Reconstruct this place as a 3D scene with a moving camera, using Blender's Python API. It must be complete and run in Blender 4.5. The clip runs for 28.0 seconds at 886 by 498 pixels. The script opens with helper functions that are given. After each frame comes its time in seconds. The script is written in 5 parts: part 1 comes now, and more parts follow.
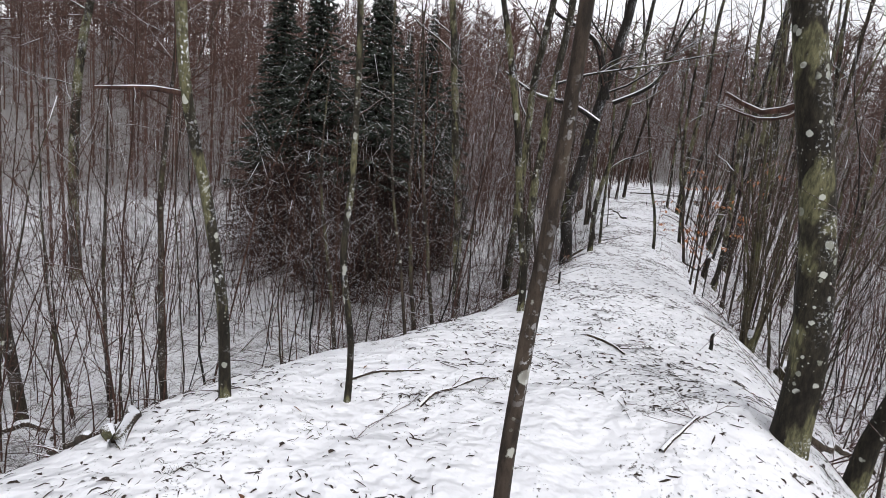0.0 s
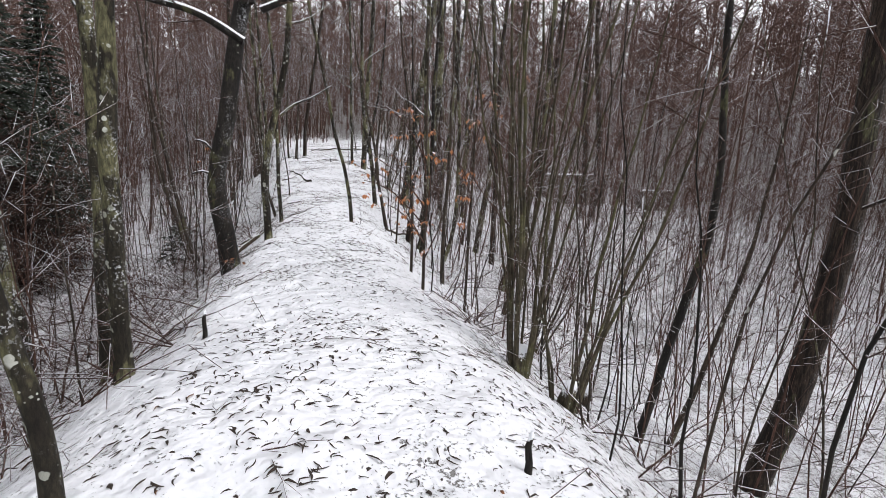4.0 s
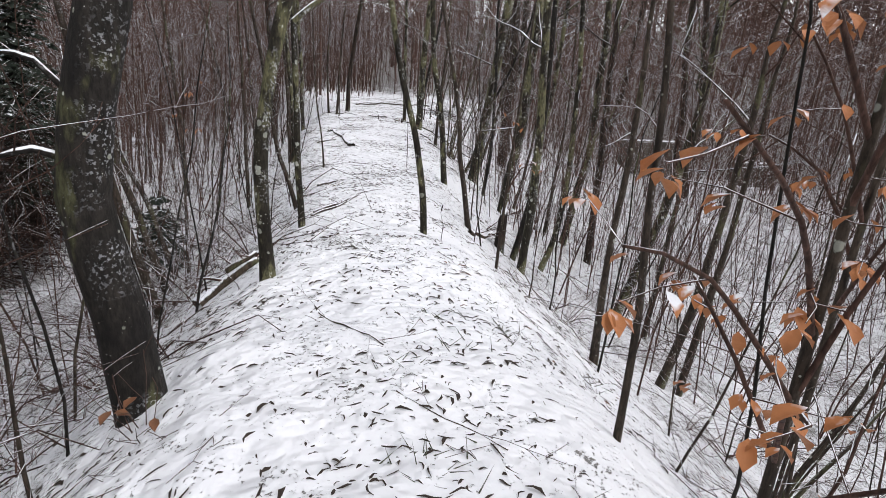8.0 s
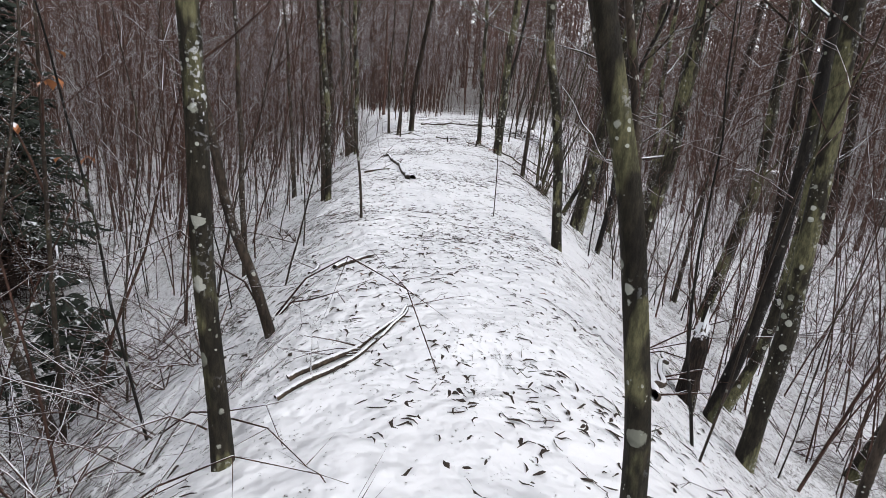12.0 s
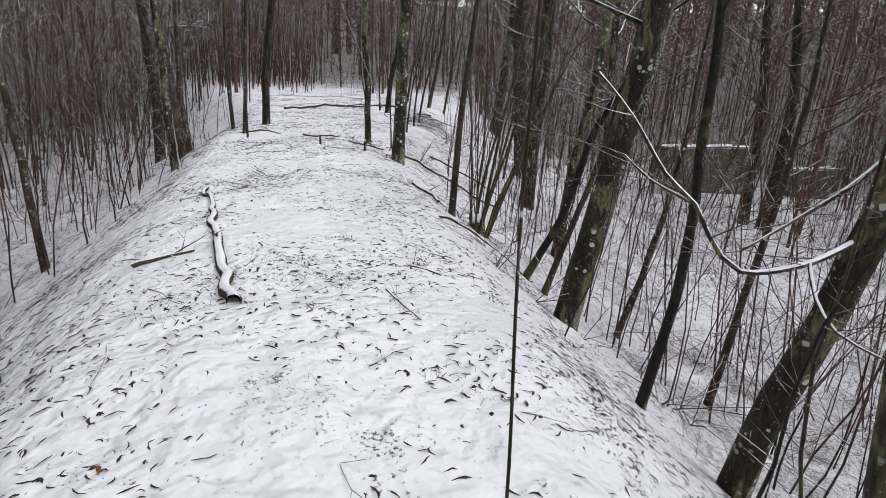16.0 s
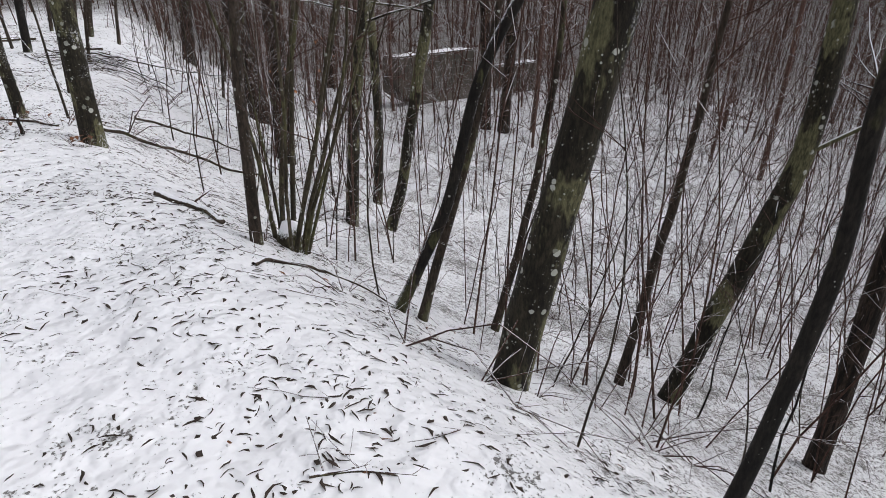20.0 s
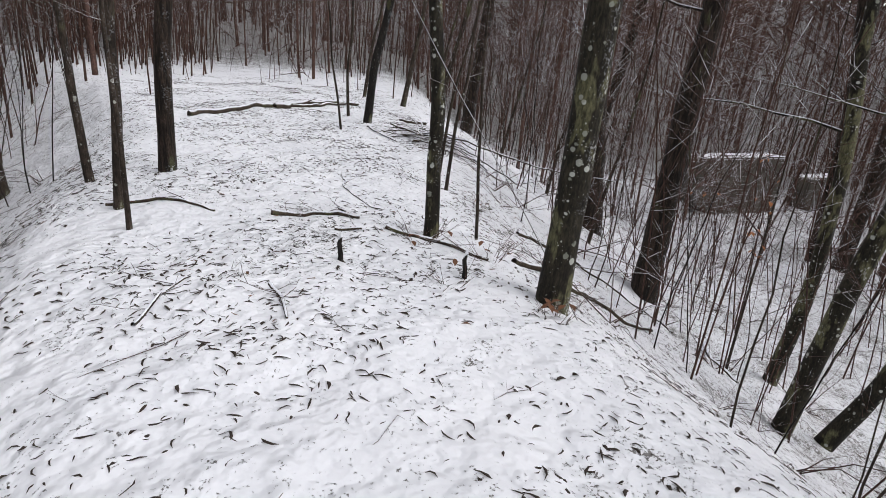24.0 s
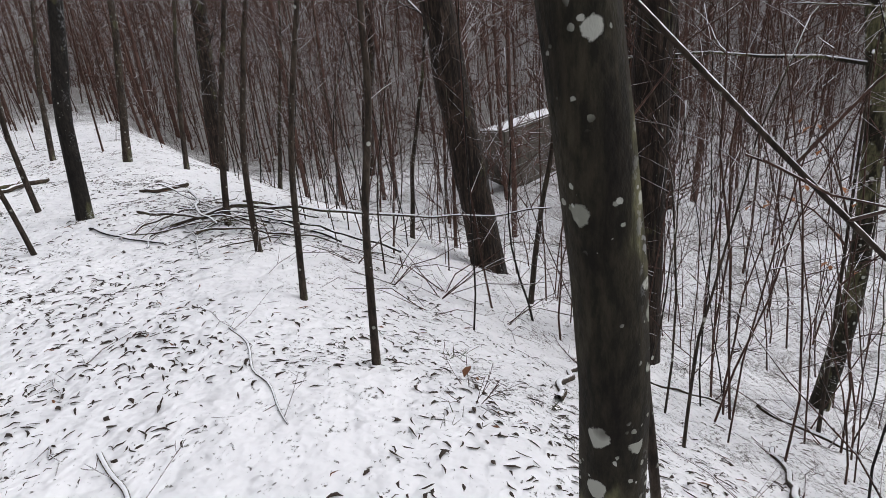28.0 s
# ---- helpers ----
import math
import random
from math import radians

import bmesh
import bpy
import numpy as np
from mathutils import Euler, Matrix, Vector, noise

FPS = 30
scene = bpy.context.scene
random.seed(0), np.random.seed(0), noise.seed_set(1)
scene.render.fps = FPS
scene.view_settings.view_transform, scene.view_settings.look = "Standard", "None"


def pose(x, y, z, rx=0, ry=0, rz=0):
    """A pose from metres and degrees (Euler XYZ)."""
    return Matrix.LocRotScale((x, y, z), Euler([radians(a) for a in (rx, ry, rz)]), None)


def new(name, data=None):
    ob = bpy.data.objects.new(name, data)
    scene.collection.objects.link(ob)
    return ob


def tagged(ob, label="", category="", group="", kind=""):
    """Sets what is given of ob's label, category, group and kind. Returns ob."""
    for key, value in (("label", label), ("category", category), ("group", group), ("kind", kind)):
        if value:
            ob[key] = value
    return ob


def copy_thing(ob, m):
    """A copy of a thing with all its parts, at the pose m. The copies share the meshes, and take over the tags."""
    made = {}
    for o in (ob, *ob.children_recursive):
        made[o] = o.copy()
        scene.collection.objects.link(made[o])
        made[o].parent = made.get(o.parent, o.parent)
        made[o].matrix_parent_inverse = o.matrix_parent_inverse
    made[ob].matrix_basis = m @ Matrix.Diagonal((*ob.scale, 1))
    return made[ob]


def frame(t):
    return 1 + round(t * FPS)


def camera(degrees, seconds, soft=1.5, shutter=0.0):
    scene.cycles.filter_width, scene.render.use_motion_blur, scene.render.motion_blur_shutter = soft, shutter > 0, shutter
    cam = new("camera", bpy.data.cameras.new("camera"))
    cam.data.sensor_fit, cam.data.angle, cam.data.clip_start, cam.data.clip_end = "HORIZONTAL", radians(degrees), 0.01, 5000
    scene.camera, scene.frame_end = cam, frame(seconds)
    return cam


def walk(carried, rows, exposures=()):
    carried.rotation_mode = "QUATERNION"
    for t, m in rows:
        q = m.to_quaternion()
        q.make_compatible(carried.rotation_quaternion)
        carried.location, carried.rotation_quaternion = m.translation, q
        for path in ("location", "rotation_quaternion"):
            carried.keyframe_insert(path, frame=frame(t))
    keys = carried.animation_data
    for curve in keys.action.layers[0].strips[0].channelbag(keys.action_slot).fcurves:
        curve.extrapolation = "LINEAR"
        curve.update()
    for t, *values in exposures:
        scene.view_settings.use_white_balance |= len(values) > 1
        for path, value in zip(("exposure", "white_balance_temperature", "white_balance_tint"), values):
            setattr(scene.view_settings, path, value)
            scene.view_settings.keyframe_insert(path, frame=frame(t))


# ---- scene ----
cam = camera(77.98, 28.0, 0.65)
# seconds, eye, yaw, pitch, roll
ROWS = [
    (0, 0.001, 0.000, 1.786, 0.63, -10.20, 6.12),
    (0.5, -0.124, 0.407, 1.838, -0.55, -9.74, 5.97),
    (1, -0.083, 0.737, 1.909, -4.57, -8.98, 5.88),
    (1.5, -0.017, 1.331, 1.832, -11.77, -7.48, 6.61),
    (2, 0.160, 1.916, 1.771, -18.67, -6.74, 4.79),
    (2.5, 0.404, 2.427, 1.752, -20.70, -8.68, 4.78),
    (3, 0.641, 2.898, 1.682, -23.57, -11.74, 4.49),
    (3.5, 0.910, 3.240, 1.640, -29.90, -11.35, 1.07),
    (5.5, 1.426, 4.498, 1.726, -33.05, -15.45, 6.86),
    (6, 1.582, 5.171, 1.671, -32.18, -15.81, 6.41),
    (6.5, 1.755, 5.777, 1.625, -31.27, -15.01, 7.25),
    (7, 1.963, 6.427, 1.560, -30.02, -15.84, 6.87),
    (7.5, 2.228, 7.128, 1.469, -27.99, -17.84, 5.29),
    (8, 2.452, 7.798, 1.435, -27.31, -16.31, 4.21),
    (8.5, 2.652, 8.364, 1.483, -26.91, -11.99, 3.41),
    (9, 2.835, 8.924, 1.508, -26.34, -8.09, 2.46),
    (9.5, 3.053, 9.462, 1.461, -24.98, -5.91, 2.32),
    (10, 3.286, 9.975, 1.338, -23.57, -8.04, 3.14),
    (10.5, 3.451, 10.361, 1.248, -20.85, -9.97, 5.90),
    (11, 3.594, 10.774, 1.200, -17.64, -14.34, 2.66),
    (11.5, 3.654, 11.221, 1.156, -18.86, -13.73, 2.78),
    (13.5, 4.279, 13.231, 1.348, -25.20, -19.40, 9.61),
    (14, 4.546, 14.038, 1.357, -24.70, -18.91, 8.81),
    (14.5, 4.926, 14.792, 1.354, -24.04, -18.00, 7.66),
    (15, 5.141, 15.539, 1.345, -24.11, -16.63, 6.78),
    (15.5, 5.314, 16.185, 1.355, -26.71, -16.18, 5.31),
    (16, 5.631, 16.534, 1.512, -32.67, -17.17, 3.14),
    (16.5, 5.917, 16.832, 1.668, -40.89, -18.13, 0.45),
    (17, 6.050, 17.405, 1.662, -48.84, -18.67, 1.36),
    (17.5, 6.488, 17.659, 1.536, -52.83, -19.36, 0.33),
    (18, 6.691, 17.893, 1.455, -55.48, -22.20, -2.71),
    (18.5, 6.787, 18.268, 1.411, -58.44, -26.37, -4.11),
    (19, 6.921, 18.487, 1.415, -59.61, -27.94, -4.46),
    (19.5, 6.864, 18.841, 1.501, -60.56, -26.68, -3.77),
    (20, 6.699, 19.341, 1.573, -63.12, -25.02, 0.37),
    (20.5, 6.501, 19.805, 1.590, -65.08, -22.16, 4.75),
    (21, 6.711, 19.917, 1.642, -58.71, -22.38, -0.21),
    (21.5, 6.761, 20.475, 1.636, -51.90, -19.92, -0.85),
    (22, 6.790, 21.267, 1.590, -41.42, -17.91, 4.21),
    (22.5, 6.767, 21.967, 1.530, -36.55, -18.88, 7.29),
    (24.5, 7.427, 24.049, 1.649, -48.31, -19.17, 4.01),
    (25, 7.697, 24.595, 1.647, -51.83, -20.28, 3.37),
    (25.5, 8.030, 25.129, 1.631, -54.62, -21.51, 1.53),
    (26, 8.273, 25.581, 1.684, -59.34, -21.07, 0.73),
    (26.5, 8.583, 25.954, 1.729, -63.98, -21.82, 0.90),
    (27, 8.805, 26.338, 1.749, -65.19, -22.26, -2.21),
    (27.5, 9.146, 26.735, 1.711, -67.17, -21.17, -4.38),
    (28, 9.495, 26.954, 1.662, -69.54, -19.61, -5.99),
]
walk(cam, [(t, pose(x, y, z, 90 + pitch, 0, yaw) @ pose(0, 0, 0, 0, 0, roll)) for t, x, y, z, yaw, pitch, roll in ROWS],
     exposures=((0.0, -0.02, 6480, 13), (3.0, 0.18, 6500, 13), (8.5, 0.22, 6500, 13), (14.0, 0.02, 6440, 12), (17.0, -0.02, 6460, 13), (20.0, 0.0, 6480, 13), (25.0, -0.02, 6480, 13), (28.0, 0.02, 6520, 13)))

# ---- overcast daylight ----
SKY, SUN, ELEV, TURN = 0.27, 0.4, 48.0, 150.0
world = bpy.data.worlds.new("overcast_sky")
scene.world = world
world.use_nodes = True
wn, wl = world.node_tree.nodes, world.node_tree.links
sky = wn.new("ShaderNodeTexSky")
sky.sky_type, sky.sun_disc = "NISHITA", False
sky.sun_elevation, sky.sun_rotation = radians(ELEV), radians(TURN)
sky.air_density, sky.dust_density, sky.ozone_density = 1.0, 2.0, 1.0
pale = wn.new("ShaderNodeHueSaturation")
pale.inputs["Saturation"].default_value = 0.10
wl.new(sky.outputs[0], pale.inputs["Color"])
wl.new(pale.outputs[0], wn["Background"].inputs["Color"])
wn["Background"].inputs["Strength"].default_value = SKY
sun = new("sun", bpy.data.lights.new("sun", "SUN"))
sun.data.energy, sun.data.angle, sun.data.color = SUN, radians(40), (1.0, 0.97, 0.93)
sun.rotation_euler = (radians(90 - ELEV), 0, radians(180 - TURN))
scene.view_settings.exposure = 0.0


# ---- materials ----
def material(name, rough=0.8):
    m = bpy.data.materials.new(name)
    m.use_nodes = True
    b = m.node_tree.nodes["Principled BSDF"]
    b.inputs["Roughness"].default_value = rough
    b.inputs["Specular IOR Level"].default_value = 0.25
    return m, m.node_tree.nodes, m.node_tree.links, b


def mixed(n, l, fac, a, b):
    """A colour mix; each of fac, a and b is a socket or a value."""
    x = n.new("ShaderNodeMix")
    x.data_type = "RGBA"
    for slot, v in ((0, fac), (6, a), (7, b)):
        if isinstance(v, bpy.types.NodeSocket):
            l.new(v, x.inputs[slot])
        else:
            x.inputs[slot].default_value = v if slot == 0 else (*v, 1)
    return x.outputs[2]


def noise_of(n, l, coords, scale, detail=3.0, rough=0.55, stretch=None):
    if stretch:
        mp = n.new("ShaderNodeMapping")
        mp.inputs["Scale"].default_value = stretch
        l.new(coords, mp.inputs["Vector"])
        coords = mp.outputs[0]
    t = n.new("ShaderNodeTexNoise")
    t.inputs["Scale"].default_value, t.inputs["Detail"].default_value, t.inputs["Roughness"].default_value = scale, detail, rough
    l.new(coords, t.inputs["Vector"])
    return t.outputs[0]


def ramp(n, l, v, lo, hi, out0=0.0, out1=1.0):
    r = n.new("ShaderNodeMapRange")
    r.inputs[1].default_value, r.inputs[2].default_value, r.inputs[3].default_value, r.inputs[4].default_value = lo, hi, out0, out1
    l.new(v, r.inputs[0])
    return r.outputs[0]


def maths(n, l, op, a, b=0.0):
    x = n.new("ShaderNodeMath")
    x.operation = op
    for k, v in ((0, a), (1, b)):
        if isinstance(v, bpy.types.NodeSocket):
            l.new(v, x.inputs[k])
        else:
            x.inputs[k].default_value = v
    return x.outputs[0]


def upward(n, l):
    """How far a surface faces the sky."""
    g, s = n.new("ShaderNodeNewGeometry"), n.new("ShaderNodeSeparateXYZ")
    l.new(g.outputs["Normal"], s.inputs[0])
    return s.outputs[2]


def place_of(n):
    return n.new("ShaderNodeNewGeometry").outputs["Position"]


def bumped(n, l, b, height, strength, distance):
    x = n.new("ShaderNodeBump")
    x.inputs["Strength"].default_value, x.inputs["Distance"].default_value = strength, distance
    l.new(height, x.inputs["Height"])
    l.new(x.outputs[0], b.inputs["Normal"])


SNOW = (0.73, 0.75, 0.785)


def make_bark(name, dark, light, moss, mossy, lichen, snow_from, ridged=False, snow_side=0.0):
    m, n, l, b = material(name, 0.85)
    p = n.new("ShaderNodeTexCoord").outputs["Object"]
    col = mixed(n, l, ramp(n, l, noise_of(n, l, p, 9, 4, 0.6, (1, 1, 0.35)), 0.35, 0.7), dark, light)
    if mossy:
        col = mixed(n, l, ramp(n, l, noise_of(n, l, p, 3.4, 4, 0.6, (1, 1, 0.45)), 0.64 - 0.2 * mossy, 0.68 - 0.2 * mossy, 0.0, 0.85), col, moss)
    streak = ramp(n, l, noise_of(n, l, p, 55, 5, 0.7, (1, 1, 0.30)), 0.40, 0.62, 0.45, 1.25)
    dim = n.new("ShaderNodeVectorMath")
    dim.operation = "SCALE"
    l.new(col, dim.inputs[0])
    l.new(streak, dim.inputs["Scale"])
    col = dim.outputs[0]
    if ridged:
        crack = ramp(n, l, noise_of(n, l, p, 26, 4, 0.6, (1, 1, 0.12)), 0.42, 0.55)
        col = mixed(n, l, crack, tuple(c * 0.4 for c in dark), col)
    if lichen:
        # round pale crusts of two sizes, the small ones in swarms
        for size_, most, swarm in ((17.0, lichen, 0.40), (58.0, lichen * 0.9, 0.50)):
            v = n.new("ShaderNodeTexVoronoi")
            v.inputs["Scale"].default_value, v.inputs["Randomness"].default_value = size_, 1.0
            l.new(p, v.inputs["Vector"])
            pick = n.new("ShaderNodeSeparateColor")
            l.new(v.outputs["Color"], pick.inputs[0])
            reach = ramp(n, l, pick.outputs[0], 0.45, 1.0, -0.05, most)
            wob = maths(n, l, "ADD", v.outputs["Distance"], maths(n, l, "MULTIPLY", maths(n, l, "SUBTRACT", noise_of(n, l, p, 3.2 * size_, 4, 0.65), 0.5), 0.30))
            spot = ramp(n, l, maths(n, l, "SUBTRACT", reach, wob), 0.0, 0.05)
            spot = maths(n, l, "MULTIPLY", spot, ramp(n, l, noise_of(n, l, p, 4.5, 3), swarm, swarm + 0.06))
            tone = mixed(n, l, pick.outputs[1], (0.20, 0.21, 0.17), (0.52, 0.53, 0.48))
            col = mixed(n, l, maths(n, l, "MULTIPLY", spot, 0.8), col, tone)
    fine = noise_of(n, l, place_of(n), 60, 3, 0.7)
    up = ramp(n, l, maths(n, l, "ADD", upward(n, l), maths(n, l, "MULTIPLY", maths(n, l, "SUBTRACT", fine, 0.5), 0.7)), snow_from, snow_from + 0.12)
    if snow_side:
        g, s = n.new("ShaderNodeNewGeometry"), n.new("ShaderNodeVectorMath")
        s.operation = "DOT_PRODUCT"
        s.inputs[1].default_value = (0.75, -0.62, 0.2)
        l.new(g.outputs["Normal"], s.inputs[0])
        side = ramp(n, l, s.outputs["Value"], 0.1, 0.9)
        grains = ramp(n, l, noise_of(n, l, p, 58, 3, 0.65), 0.55, 0.60)
        patch = ramp(n, l, noise_of(n, l, p, 3.0, 2), 0.50, 0.68)
        up = maths(n, l, "MAXIMUM", up, maths(n, l, "MULTIPLY", maths(n, l, "MULTIPLY", side, grains), maths(n, l, "MULTIPLY", patch, snow_side)))
    l.new(mixed(n, l, up, col, SNOW), b.inputs["Base Color"])
    bumped(n, l, b, noise_of(n, l, p, 40 if ridged else 28, 4, 0.6, (1, 1, 0.2 if ridged else 0.6)), 0.9 if ridged else 0.6, 0.03 if ridged else 0.012)
    return m


BEECH = make_bark("beech_bark", (0.0115, 0.0090, 0.0060), (0.038, 0.033, 0.021), (0.118, 0.114, 0.060), 0.66, 0.46, 0.45, snow_side=1.0)
OAK = make_bark("rough_brown_bark", (0.0210, 0.0140, 0.0098), (0.0560, 0.0385, 0.0280), (0.07, 0.07, 0.035), 0.25, 0.12, 0.5, ridged=True, snow_side=0.7)
DARK = make_bark("wet_dark_bark", (0.0072, 0.0060, 0.0052), (0.0240, 0.0200, 0.0160), (0.06, 0.06, 0.028), 0.25, 0.24, 0.4, snow_side=0.6)
THIN = make_bark("sapling_bark", (0.021, 0.0150, 0.0110), (0.066, 0.050, 0.037), (0.075, 0.072, 0.038), 0.34, 0.34, 0.45, snow_side=0.6)
MOSSY = make_bark("mossy_hazel_bark", (0.032, 0.026, 0.016), (0.092, 0.078, 0.050), (0.088, 0.084, 0.040), 0.50, 0.24, 0.5, snow_side=0.5)
TWIG = make_bark("twig_bark", (0.042, 0.0222, 0.0165), (0.102, 0.055, 0.041), (0.1, 0.1, 0.06), 0, 0, 0.76)
WOODS = make_bark("far_woods_bark", (0.066, 0.037, 0.029), (0.140, 0.080, 0.063), (0.1, 0.1, 0.06), 0, 0, 0.88)
DEAD = make_bark("fallen_wood", (0.030, 0.022, 0.016), (0.085, 0.064, 0.045), (0.08, 0.08, 0.04), 0.3, 0.1, 0.60)


def make_plain(name, a, b_, scale, rough, snow_from=None, bump=0.3):
    m, n, l, b = material(name, rough)
    p = place_of(n)
    col = mixed(n, l, ramp(n, l, noise_of(n, l, p, scale, 4), 0.3, 0.7), a, b_)
    isl = n.new("ShaderNodeNewGeometry").outputs["Random Per Island"]
    col = mixed(n, l, ramp(n, l, isl, 0, 1, 0.0, 0.55), col, tuple(c * 0.45 for c in a))
    if snow_from is not None:
        up = ramp(n, l, maths(n, l, "ADD", upward(n, l), maths(n, l, "MULTIPLY", maths(n, l, "SUBTRACT", noise_of(n, l, p, 12, 3), 0.5), 1.2)), snow_from, snow_from + 0.15)
        col = mixed(n, l, up, col, SNOW)
    l.new(col, b.inputs["Base Color"])
    bumped(n, l, b, noise_of(n, l, p, scale * 4, 3), bump, 0.01)
    return m


NEEDLES = make_plain("spruce_needles", (0.014, 0.020, 0.015), (0.030, 0.038, 0.027), 6, 0.8, 0.76)
DEADTWIG = make_plain("dead_spruce_twigs", (0.012, 0.0062, 0.0048), (0.028, 0.014, 0.010), 8, 0.9, 1.7)
LITTER = make_plain("dark_leaf_litter", (0.052, 0.037, 0.028), (0.022, 0.017, 0.014), 30, 0.7)
BROWNLEAF = make_plain("brown_fallen_leaf", (0.20, 0.085, 0.040), (0.11, 0.055, 0.030), 25, 0.6)
ORANGE = make_plain("withered_beech_leaf", (0.50, 0.20, 0.075), (0.36, 0.135, 0.050), 18, 0.55, 0.80)
GRASS = make_plain("withered_grass", (0.085, 0.090, 0.055), (0.055, 0.058, 0.040), 20, 0.8, 0.9)
SNOWCAP, _n, _l, _b = material("snow_cap", 0.6)
_p = place_of(_n)
_l.new(mixed(_n, _l, noise_of(_n, _l, _p, 14), (0.70, 0.72, 0.755), (0.78, 0.795, 0.825)), _b.inputs["Base Color"])
bumped(_n, _l, _b, noise_of(_n, _l, _p, 45, 4), 0.5, 0.01)

# snow on the ground, thin over leaves on the slopes, painted darker far out
GROUND, _n, _l, _b = material("snowy_forest_floor", 0.65)
_p = place_of(_n)
_snow = mixed(_n, _l, ramp(_n, _l, noise_of(_n, _l, _p, 1.1, 4), 0.3, 0.7), (0.705, 0.722, 0.752), (0.780, 0.793, 0.818))
_lit = mixed(_n, _l, noise_of(_n, _l, _p, 18, 4), (0.022, 0.018, 0.015), (0.100, 0.085, 0.064))
_crumbs = noise_of(_n, _l, _p, 52, 4, 0.66)
_patches = ramp(_n, _l, noise_of(_n, _l, _p, 1.5, 4, 0.6), 0.52, 0.70)
_fine = maths(_n, _l, "ADD", maths(_n, _l, "ADD", maths(_n, _l, "MULTIPLY", noise_of(_n, _l, _p, 13, 6, 0.68), 0.45), maths(_n, _l, "MULTIPLY", _crumbs, 0.55)), maths(_n, _l, "MULTIPLY", _patches, 0.075))
_wide = noise_of(_n, _l, _p, 0.9, 3)
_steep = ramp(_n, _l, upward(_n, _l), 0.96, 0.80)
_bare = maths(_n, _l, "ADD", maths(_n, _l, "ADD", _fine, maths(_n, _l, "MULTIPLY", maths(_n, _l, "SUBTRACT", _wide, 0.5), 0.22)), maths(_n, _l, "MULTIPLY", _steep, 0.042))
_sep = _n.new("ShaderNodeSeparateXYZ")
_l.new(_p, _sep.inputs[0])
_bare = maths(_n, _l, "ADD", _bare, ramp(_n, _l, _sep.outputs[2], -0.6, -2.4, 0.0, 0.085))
# paints the dark of dense woods into the far floor, in the litter colour
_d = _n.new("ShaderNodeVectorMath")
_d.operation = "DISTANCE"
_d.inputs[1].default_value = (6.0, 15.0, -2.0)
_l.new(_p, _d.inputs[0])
_far_dark = ramp(_n, _l, _d.outputs["Value"], 30.0, 62.0, 0.0, 0.42)
_mask = ramp(_n, _l, maths(_n, _l, "ADD", _bare, _far_dark), 0.616, 0.652, 0.0, 0.82)
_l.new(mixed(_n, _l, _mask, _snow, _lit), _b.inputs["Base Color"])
_h = maths(_n, _l, "ADD", maths(_n, _l, "ADD", noise_of(_n, _l, _p, 6, 2, 0.45), maths(_n, _l, "MULTIPLY", noise_of(_n, _l, _p, 17, 1.5, 0.4), 0.22)), maths(_n, _l, "MULTIPLY", _mask, -0.25))
bumped(_n, _l, _b, _h, 0.9, 0.085)

CONCRETE, _n, _l, _b = material("weathered_concrete", 0.9)
_p = _n.new("ShaderNodeTexCoord").outputs["Object"]
_c = mixed(_n, _l, ramp(_n, _l, noise_of(_n, _l, _p, 1.6, 5, 0.6), 0.35, 0.7), (0.050, 0.045, 0.038), (0.115, 0.102, 0.086))
_c = mixed(_n, _l, ramp(_n, _l, noise_of(_n, _l, _p, 3, 4, 0.6, (1, 1, 0.15)), 0.5, 0.72, 0, 0.7), _c, (0.026, 0.023, 0.019))
_l.new(mixed(_n, _l, ramp(_n, _l, upward(_n, _l), 0.5, 0.7), _c, SNOW), _b.inputs["Base Color"])
bumped(_n, _l, _b, noise_of(_n, _l, _p, 14, 5), 0.5, 0.03)

# ---- the plan: the line of the crest, its half widths and its height ----
CREST = [(-2.5, -14.0), (-0.4, -3.0), (0.1, 1.5), (0.9, 3.4), (1.7, 5.3), (2.5, 7.7), (3.2, 9.9), (3.9, 11.8), (4.6, 13.9), (5.6, 16.8), (6.6, 19.4), (7.6, 22.4), (8.6, 25.2), (9.8, 28.0), (11.8, 32.0), (14.6, 38.5), (18.0, 47.0), (24.0, 60.0)]
#       along, left, right, height
WIDTHS = [(0.0, 2.6, 1.7, 0.25), (17.0, 2.6, 1.5, 0.25), (18.5, 2.1, 1.45, 0.28), (20.5, 1.3, 1.35, 0.30), (23.0, 1.0, 1.2, 0.24), (26.0, 0.95, 1.05, 0.14), (29.0, 0.85, 0.9, 0.12), (32.0, 1.2, 1.25, 0.04), (34.0, 1.6, 1.6, 0.04), (36.0, 1.8, 1.7, 0.05), (39.0, 2.0, 1.8, 0.14), (42.0, 2.3, 1.65, 0.20), (45.5, 2.7, 1.75, 0.34), (49.0, 3.0, 2.7, 0.42), (54.0, 4.5, 4.6, 0.55), (61.0, 8.0, 7.0, 0.65), (69.0, 13.0, 9.0, 0.80), (82.0, 20.0, 14.0, 1.2)]
_cx = np.array([p[0] for p in CREST]); _cy = np.array([p[1] for p in CREST])
_w = np.array(WIDTHS)


